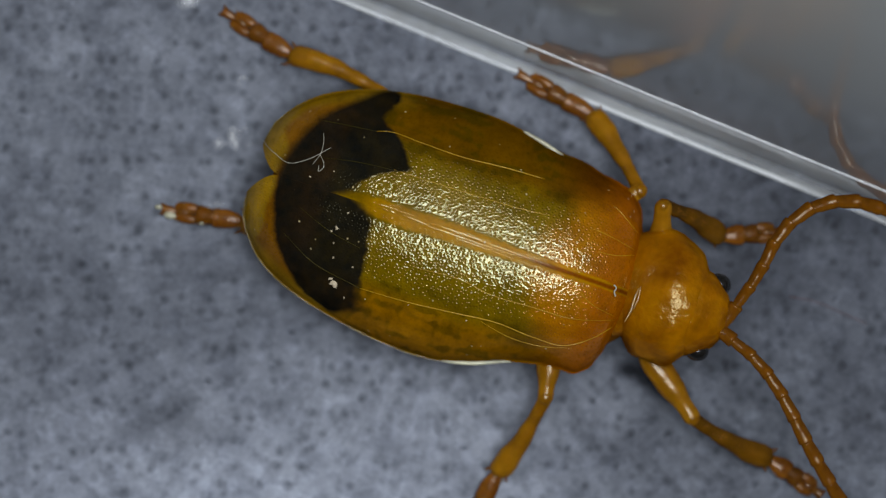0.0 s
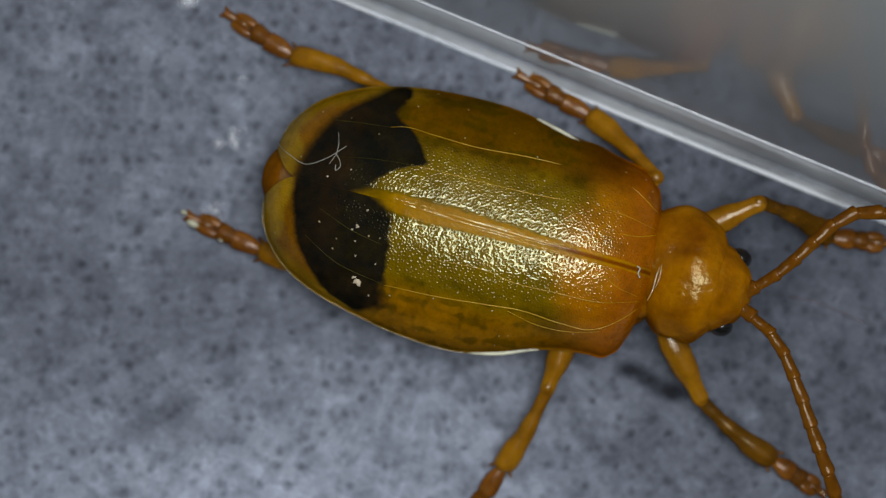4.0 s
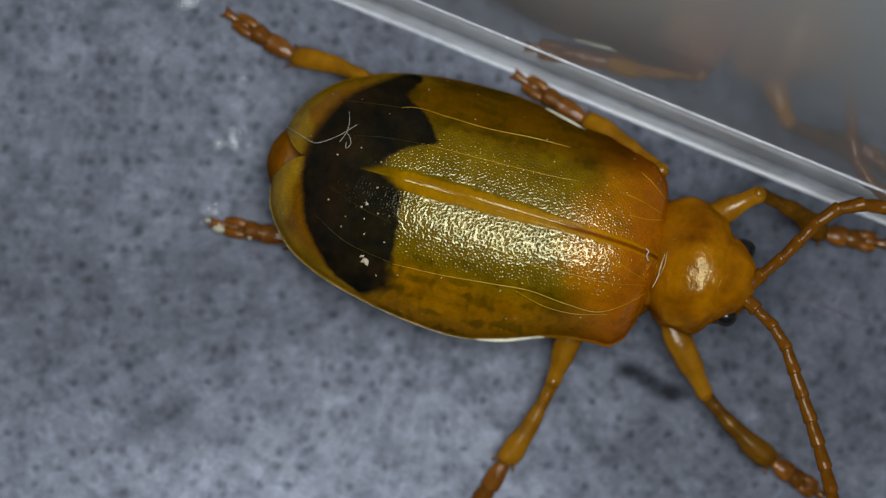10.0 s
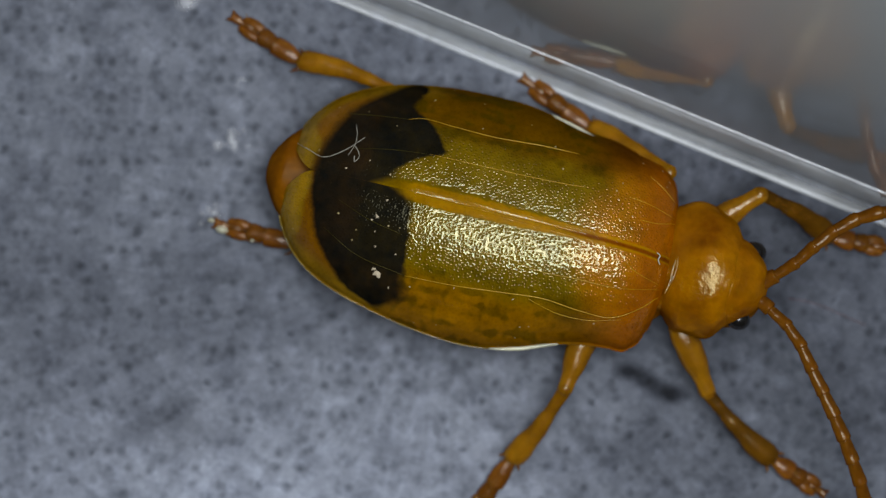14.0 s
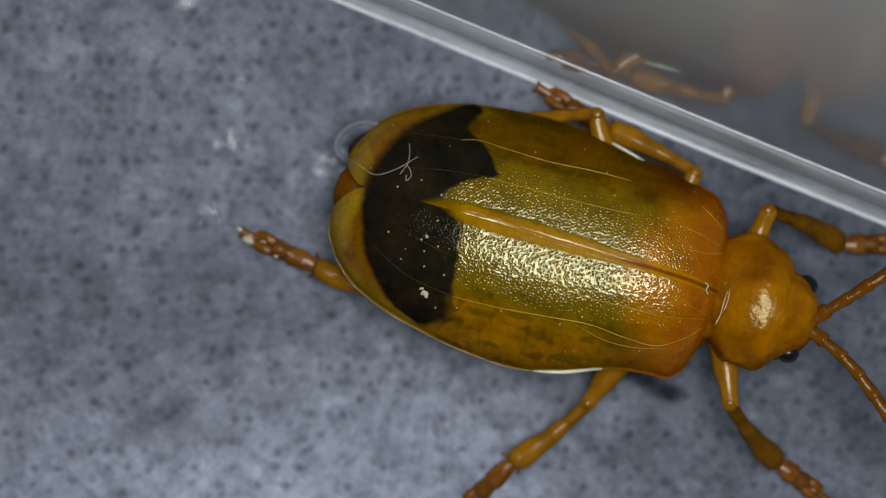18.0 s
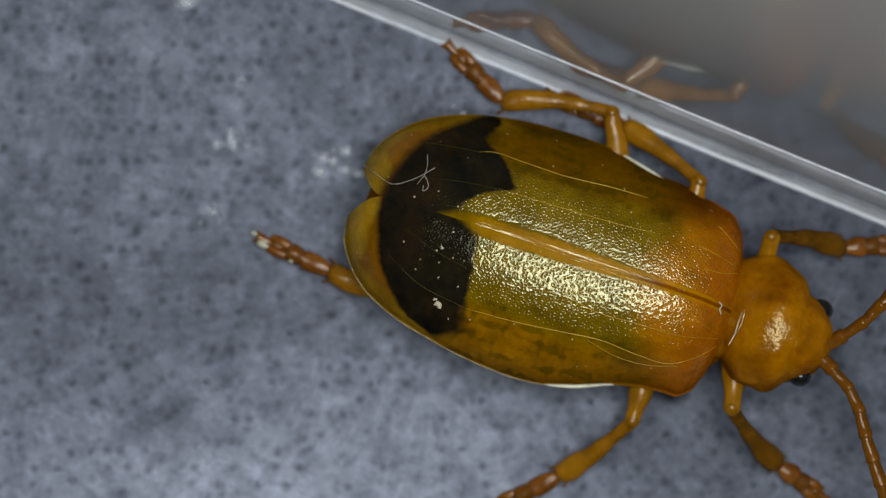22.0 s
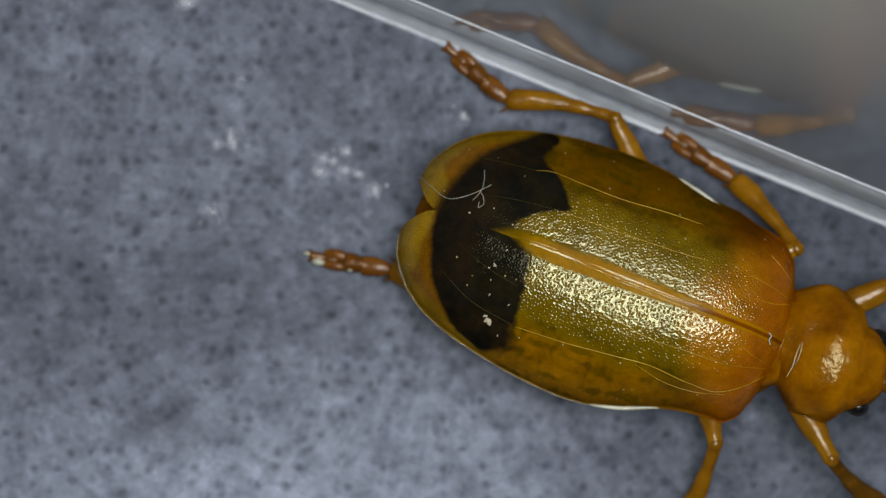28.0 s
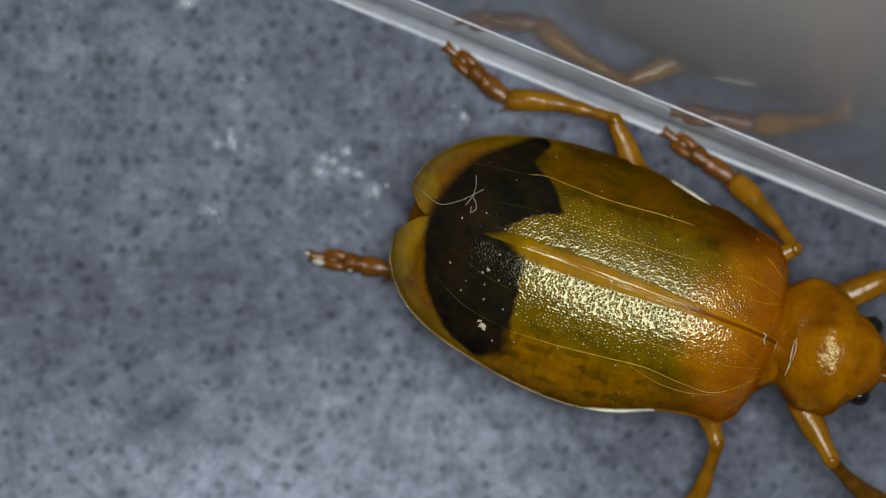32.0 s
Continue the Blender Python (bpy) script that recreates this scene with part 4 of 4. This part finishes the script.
    late = [(16.5, 1.89, 1.89, 0.41, 1.72, -0.55, 1.44), (17, 2.14, 1.94, 0.58, 1.68, -0.38, 1.40), (17.5, 2.20, 1.94, 0.66, 1.68, -0.30, 1.40),
        (18, 2.35, 1.98, 0.76, 1.68, -0.25, 1.44), (18.5, 2.51, 1.86, 0.92, 1.83, 0.16, 1.44), (19, 2.59, 1.94, 0.93, 2.10, 0.16, 1.69),
        (19.5, 2.53, 1.94, 0.83, 2.25, 0.04, 3.19), (20, 2.59, 2.01, 0.89, 2.26, 0.08, 3.20), (21, 2.63, 2.00, 0.91, 2.20, 0.03, 3.17),
        (22, 2.65, 1.98, 0.91, 2.18, 0.01, 3.12), (23, 2.54, 1.94, 0.87, 2.10, 0.01, 3.09), (24, 2.57, 2.00, 0.87, 2.14, 0.01, 3.09),
        (25.5, 2.57, 1.98, 0.88, 2.14, 0.01, 3.09), (27.5, 2.67, 1.89, 0.97, 2.20, -0.00, 3.07), (32, 2.69, 1.86, 0.97, 2.20, -0.00, 3.07)]
    walk_leg("hind", 1, path, early + late)
    # hind leg, right side
    early = [(0, -1.32, -0.01, -2.94, 0.40, -4.26, 0.61), (0.5, -1.26, -0.11, -2.85, 0.22, -4.11, 0.59), (1, -1.16, -0.32, -2.75, 0.04, -3.96, 0.59),
        (3.5, -1.09, -0.33, -2.70, -0.01, -3.96, 0.59), (6, -0.91, -0.40, -2.59, -0.04, -3.93, 0.57), (7, -0.91, -0.40, -2.59, -0.04, -3.93, 0.57),
        (7.5, -0.78, -0.24, -2.45, 0.17, -3.67, 0.53), (8, -0.71, -0.24, -2.34, 0.17, -3.49, 0.44), (9, -0.61, -0.26, -2.24, 0.18, -3.45, 0.40),
        (14.5, -0.54, -0.38, -2.17, 0.10, -3.41, 0.43)]
    late = [(16.5, -0.58, -0.63, -2.23, -0.16, -3.48, 0.52), (17, -0.48, -0.63, -2.09, -0.18, -3.45, 0.49),
        (17.5, -0.29, -0.71, -1.93, -0.21, -3.17, 0.40), (18, -0.21, -0.75, -1.83, -0.24, -3.05, 0.32),
        (19, -0.09, -0.83, -1.70, -0.33, -3.03, 0.34), (20, -0.04, -0.83, -1.65, -0.33, -2.97, 0.34), (23, 0.01, -0.79, -1.60, -0.31, -2.97, 0.32),
        (23.5, 0.08, -0.79, -1.54, -0.31, -2.95, 0.32), (24, 0.32, -0.71, -1.31, -0.28, -2.70, 0.19), (25.5, 0.40, -0.71, -1.23, -0.26, -2.67, 0.16),
        (27.5, 0.89, -0.71, -0.73, -0.29, -2.15, -0.04), (32, 0.89, -0.71, -0.73, -0.29, -2.15, -0.04)]
    walk_leg("hind", -1, path, early + late)
    # mid leg, left side
    early = [(0, 2.81, 0.91, 2.19, 1.97, 0.91, 2.69), (1, 2.89, 0.95, 2.19, 1.97, 0.91, 2.67), (2, 3.02, 1.05, 2.19, 1.97, 0.92, 2.67),
        (3.5, 3.04, 1.05, 2.19, 1.96, 0.92, 2.67), (5.5, 3.09, 1.22, 2.02, 1.93, 1.01, 2.64), (6, 3.11, 1.20, 2.02, 1.93, 1.03, 2.62),
        (8, 3.12, 1.19, 2.07, 1.92, 1.07, 2.58), (9, 3.10, 1.19, 2.07, 1.91, 1.07, 2.57), (13, 3.16, 1.18, 2.15, 1.86, 1.16, 2.55),
        (14.5, 3.25, 1.18, 2.18, 1.77, 1.17, 2.56)]
    late = [(16.5, 3.52, 1.17, 2.25, 1.89, 1.18, 2.57), (17, 3.66, 1.13, 2.30, 1.89, 1.18, 2.57), (18, 3.77, 1.08, 2.48, 1.76, 1.19, 2.54),
        (19, 3.79, 1.02, 2.61, 1.81, 1.23, 2.48), (20, 3.80, 0.96, 2.65, 1.81, 1.26, 2.45), (22, 3.82, 0.94, 2.69, 1.81, 1.26, 2.45),
        (22.5, 4.16, 0.68, 3.15, 1.64, 1.91, 2.27), (23, 4.49, 0.35, 3.99, 1.53, 2.70, 2.06), (23.5, 4.65, 0.27, 4.02, 1.50, 2.83, 1.98),
        (24, 4.83, 0.14, 4.24, 1.27, 3.16, 1.84), (25.5, 4.93, 0.04, 4.49, 1.23, 3.16, 1.75), (27.5, 5.14, 0.04, 4.31, 1.03, 3.20, 1.81),
        (32, 5.11, 0.04, 4.29, 1.03, 3.20, 1.81)]
    walk_leg("mid", 1, path, early + late)
    # mid leg, right side
    early = [(0, 1.50, -2.12, 0.80, -3.29, 0.48, -3.86), (1, 1.50, -2.05, 0.80, -3.29, 0.51, -3.74), (3.5, 1.54, -1.95, 0.84, -3.23, 0.53, -3.70),
        (6, 1.64, -1.79, 0.88, -3.14, 0.53, -3.70), (8, 1.63, -1.75, 0.88, -3.11, 0.51, -3.70), (9, 1.66, -1.73, 0.88, -3.13, 0.52, -3.73),
        (13, 1.76, -1.92, 0.99, -3.07, 0.60, -3.67), (14.5, 1.85, -1.97, 1.02, -3.08, 0.61, -3.65)]
    late = [(16.5, 2.12, -2.14, 1.03, -3.09, 0.58, -3.60), (17, 2.24, -2.10, 1.06, -3.09, 0.58, -3.57), (18, 2.30, -2.10, 1.06, -3.11, 0.58, -3.57),
        (18.5, 2.49, -2.26, 1.36, -3.25, 0.83, -3.64), (19, 2.73, -2.41, 1.72, -3.38, 1.12, -3.72), (20, 2.81, -2.47, 1.74, -3.31, 0.99, -3.71),
        (22, 2.81, -2.44, 1.74, -3.31, 0.99, -3.71), (23, 2.85, -2.56, 1.74, -3.34, 1.04, -3.72), (24, 2.90, -2.57, 1.74, -3.34, 1.04, -3.72),
        (25.5, 2.98, -2.71, 1.75, -3.36, 1.04, -3.72), (27.5, 3.96, -2.84, 3.52, -4.04, 3.16, -4.72), (32, 3.98, -2.85, 3.55, -4.04, 3.16, -4.72)]
    walk_leg("mid", -1, path, early + late)
    # fore leg, left side
    early = [(0, 3.27, 0.56, 4.07, 0.19, 5.13, 0.27), (0.5, 3.30, 0.73, 4.11, 0.22, 5.17, 0.27), (1, 3.36, 0.76, 4.20, 0.19, 5.29, 0.27),
        (1.5, 4.21, 0.78, 5.27, 0.26, 6.29, 0.09), (2, 4.48, 0.65, 5.69, 0.17, 6.78, 0.04), (3.5, 4.48, 0.68, 5.69, 0.17, 6.78, 0.04),
        (6, 4.50, 0.81, 5.62, 0.22, 6.78, 0.02), (9, 4.47, 0.83, 5.54, 0.26, 6.76, 0.05), (13, 4.55, 0.84, 5.70, 0.20, 6.80, -0.00),
        (14.5, 4.52, 0.86, 5.71, 0.20, 6.81, -0.01)]
    late = [(16.5, 4.65, 0.76, 5.88, 0.06, 6.95, 0.09), (17, 4.65, 0.71, 5.88, 0.06, 6.95, 0.09), (18, 4.65, 0.59, 5.87, 0.09, 6.95, 0.09),
        (19, 4.65, 0.48, 5.88, 0.06, 6.95, 0.09), (20, 4.73, 0.35, 5.88, 0.06, 6.95, 0.09), (21, 4.72, 0.33, 5.88, 0.06, 6.95, 0.09),
        (22, 4.75, 0.19, 5.88, 0.04, 6.95, 0.09), (23, 4.83, 0.02, 5.88, 0.02, 6.95, 0.09), (24, 5.06, -0.10, 5.88, 0.09, 6.95, 0.09),
        (24.5, 5.71, -0.39, 6.63, -0.06, 7.57, 0.02), (25, 6.69, -0.68, 7.96, -0.97, 8.90, -1.31), (25.5, 6.69, -0.59, 7.96, -0.97, 8.90, -1.31),
        (27.5, 6.69, -0.43, 7.96, -1.05, 8.90, -1.48), (29, 6.71, -0.29, 7.96, -0.97, 8.90, -1.48), (32, 6.69, -0.25, 7.96, -0.97, 8.90, -1.48)]
    walk_leg("fore", 1, path, early + late)
    # fore leg, right side
    early = [(0, 3.53, -2.40, 4.79, -3.08, 5.64, -3.67), (1, 3.53, -2.23, 4.82, -3.10, 5.59, -3.61), (2, 3.59, -2.13, 4.82, -3.10, 5.56, -3.59),
        (3.5, 3.63, -2.12, 4.83, -3.10, 5.54, -3.57), (6, 3.71, -2.03, 4.86, -3.11, 5.53, -3.57), (9, 3.71, -2.02, 4.83, -3.12, 5.49, -3.58),
        (13, 3.77, -1.96, 4.84, -3.05, 5.54, -3.52), (14.5, 3.82, -2.01, 4.88, -3.08, 5.55, -3.53)]
    late = [(16.5, 3.93, -2.06, 4.91, -3.13, 5.52, -3.56), (17, 4.05, -2.06, 4.92, -3.13, 5.52, -3.56), (18, 4.11, -2.15, 4.94, -3.11, 5.52, -3.56),
        (20, 4.21, -2.21, 4.94, -3.14, 5.51, -3.56), (22, 4.16, -2.25, 4.94, -3.14, 5.51, -3.56), (23, 4.16, -2.36, 4.94, -3.14, 5.51, -3.54),
        (24, 4.28, -2.48, 4.97, -3.14, 5.51, -3.54), (25, 4.32, -2.63, 5.02, -3.14, 5.51, -3.54), (25.5, 4.37, -2.59, 5.02, -3.14, 5.51, -3.54),
        (27.5, 4.67, -2.44, 5.22, -3.21, 5.53, -3.64), (28, 5.60, -2.99, 6.46, -3.77, 7.15, -4.14), (32, 5.60, -3.01, 6.50, -3.77, 7.24, -4.22)]
    walk_leg("fore", -1, path, early + late)
    # antenna, left side
    early = [(0, 4.09, -0.95, 4.48, -0.39, 4.87, 0.31, 5.27, 0.60, 5.77, 0.69, 6.34, 0.56, 6.96, 0.37),
        (1, 4.21, -0.76, 4.64, -0.23, 5.03, 0.47, 5.43, 0.73, 6.01, 0.72, 6.60, 0.49, 7.12, 0.25),
        (2, 4.30, -0.66, 4.80, -0.39, 5.35, 0.09, 5.75, 0.43, 6.25, 0.48, 6.77, 0.43, 7.37, 0.33),
        (3.5, 4.30, -0.64, 4.80, -0.35, 5.35, 0.13, 5.75, 0.46, 6.25, 0.51, 6.77, 0.45, 7.37, 0.33),
        (6, 4.46, -0.48, 4.96, -0.03, 5.35, 0.44, 5.75, 0.63, 6.25, 0.59, 6.77, 0.49, 7.37, 0.33),
        (9, 4.41, -0.44, 4.94, 0.03, 5.33, 0.47, 5.73, 0.66, 6.23, 0.63, 6.75, 0.52, 7.35, 0.36),
        (11, 4.48, -0.46, 4.97, -0.05, 5.36, 0.35, 5.76, 0.60, 6.26, 0.59, 6.77, 0.51, 7.37, 0.35),
        (13, 4.55, -0.46, 5.05, -0.16, 5.38, 0.17, 5.77, 0.44, 6.26, 0.54, 6.78, 0.51, 7.38, 0.40),
        (14.5, 4.66, -0.44, 5.06, -0.17, 5.37, 0.10, 5.77, 0.37, 6.27, 0.55, 6.78, 0.58, 7.38, 0.56)]
    late = [(16.5, 5.01, -0.66, 5.39, -0.38, 5.78, 0.02, 6.11, 0.30, 6.60, 0.51, 7.12, 0.59, 7.64, 0.59),
        (17, 5.22, -0.79, 5.64, -0.50, 6.02, -0.10, 6.33, 0.14, 6.76, 0.35, 7.28, 0.51, 7.80, 0.59),
        (18, 5.38, -0.95, 5.88, -0.64, 6.33, -0.34, 6.75, -0.14, 7.25, 0.02, 7.77, 0.18, 8.29, 0.35),
        (19, 5.43, -1.03, 5.88, -0.78, 6.33, -0.48, 6.75, -0.22, 7.25, 0.02, 7.77, 0.18, 8.29, 0.35),
        (20, 5.57, -1.11, 5.96, -0.86, 6.33, -0.60, 6.75, -0.34, 7.25, -0.06, 7.77, 0.18, 8.29, 0.35),
        (21, 5.61, -1.12, 5.96, -0.78, 6.33, -0.19, 6.59, 0.26, 7.01, 0.59, 7.52, 0.75, 8.04, 0.75),
        (22, 5.61, -1.31, 6.04, -1.02, 6.33, -0.70, 6.75, -0.22, 7.17, 0.10, 7.68, 0.27, 8.21, 0.35),
        (23, 5.63, -1.50, 6.04, -1.19, 6.33, -0.94, 6.83, -0.62, 7.33, -0.38, 7.85, -0.22, 8.37, -0.14),
        (24, 5.82, -1.59, 6.34, -1.31, 6.83, -1.10, 7.31, -0.86, 7.81, -0.70, 8.33, -0.54, 8.86, -0.46),
        (25.5, 6.02, -1.84, 6.34, -1.63, 6.83, -1.26, 7.31, -1.02, 7.81, -0.86, 8.33, -0.71, 8.86, -0.63),
        (27.5, 6.37, -1.76, 6.84, -1.43, 7.31, -1.18, 7.79, -1.02, 8.29, -0.86, 8.82, -0.79, 9.35, -0.71),
        (28.5, 6.40, -1.51, 6.84, -0.94, 7.31, -0.54, 7.79, -0.30, 8.29, -0.14, 8.82, -0.06, 9.35, 0.02),
        (32, 6.37, -1.59, 6.84, -1.10, 7.31, -0.70, 7.79, -0.46, 8.29, -0.30, 8.82, -0.22, 9.35, -0.14)]
    walk_antenna(1, path, early + late, (1.35, 1.5, 1.6, 1.6, 1.5, 1.3, 1.1))
    # antenna, right side
    early = [(0, 4.01, -1.20, 4.48, -1.60, 4.87, -2.16, 5.11, -2.64, 5.37, -3.09, 5.71, -3.63, 6.06, -4.14),
        (1, 4.17, -1.02, 4.64, -1.40, 5.03, -1.92, 5.35, -2.44, 5.69, -2.97, 6.04, -3.55, 6.39, -4.14),
        (2, 4.25, -0.92, 4.72, -1.36, 5.11, -2.00, 5.39, -2.56, 5.69, -3.05, 6.00, -3.59, 6.31, -4.14),
        (3.5, 4.27, -0.88, 4.72, -1.28, 5.03, -1.92, 5.27, -2.60, 5.53, -3.21, 5.70, -3.63, 5.90, -4.22),
        (6, 4.37, -0.76, 4.80, -1.28, 5.07, -2.00, 5.27, -2.64, 5.45, -3.21, 5.55, -3.63, 5.66, -4.22),
        (9, 4.32, -0.72, 4.77, -1.22, 5.02, -1.95, 5.25, -2.63, 5.44, -3.20, 5.59, -3.71, 5.72, -4.21),
        (11, 4.40, -0.74, 4.85, -1.22, 5.10, -1.90, 5.32, -2.55, 5.51, -3.20, 5.65, -3.70, 5.79, -4.20),
        (13, 4.47, -0.73, 4.89, -1.17, 5.16, -1.73, 5.40, -2.29, 5.62, -2.86, 5.81, -3.52, 5.95, -4.11),
        (14.5, 4.61, -0.71, 5.08, -1.18, 5.37, -1.78, 5.69, -2.42, 5.96, -3.03, 6.18, -3.57, 6.33, -4.11)]
    late = [(16.5, 4.97, -0.96, 5.35, -1.27, 5.62, -1.70, 5.90, -2.19, 6.16, -2.72, 6.41, -3.21, 6.66, -3.72),
        (17, 5.19, -1.03, 5.60, -1.35, 5.94, -1.83, 6.19, -2.31, 6.40, -2.88, 6.55, -3.38, 6.74, -3.96),
        (18, 5.35, -1.19, 5.80, -1.59, 6.19, -2.11, 6.51, -2.59, 6.76, -3.12, 7.04, -3.62, 7.31, -4.12),
        (19, 5.41, -1.27, 5.80, -1.59, 6.19, -2.16, 6.44, -2.67, 6.68, -3.20, 6.96, -3.70, 7.23, -4.20),
        (20, 5.51, -1.35, 5.88, -1.67, 6.19, -2.16, 6.44, -2.67, 6.68, -3.20, 6.96, -3.70, 7.23, -4.20),
        (21, 5.54, -1.39, 5.96, -1.83, 6.19, -2.47, 6.36, -3.11, 6.52, -3.60, 6.71, -4.10, 6.91, -4.61),
        (22, 5.49, -1.59, 5.88, -2.07, 6.06, -2.71, 6.28, -3.39, 6.48, -3.92, 6.71, -4.43, 6.99, -4.94),
        (23, 5.54, -1.76, 5.88, -2.09, 6.15, -2.63, 6.36, -3.27, 6.56, -3.84, 6.79, -4.35, 7.07, -4.85),
        (24, 5.70, -1.84, 6.04, -2.25, 6.31, -2.87, 6.51, -3.43, 6.68, -4.00, 6.88, -4.51, 7.07, -5.02),
        (25.5, 5.86, -2.08, 6.12, -2.55, 6.31, -3.27, 6.47, -3.83, 6.64, -4.41, 6.88, -4.91, 7.15, -5.42),
        (27.5, 6.24, -2.00, 6.60, -2.55, 6.83, -3.11, 7.07, -3.67, 7.33, -4.25, 7.60, -4.75, 7.88, -5.26),
        (28.5, 6.42, -1.76, 6.92, -2.07, 7.31, -2.55, 7.63, -3.11, 7.89, -3.68, 8.17, -4.19, 8.45, -4.69),
        (32, 6.37, -1.80, 6.92, -2.07, 7.31, -2.55, 7.63, -3.11, 7.89, -3.68, 8.17, -4.19, 8.45, -4.69)]
    walk_antenna(-1, path, early + late, (1.35, 1.5, 1.6, 1.6, 1.5, 1.3, 1.1))


motions()
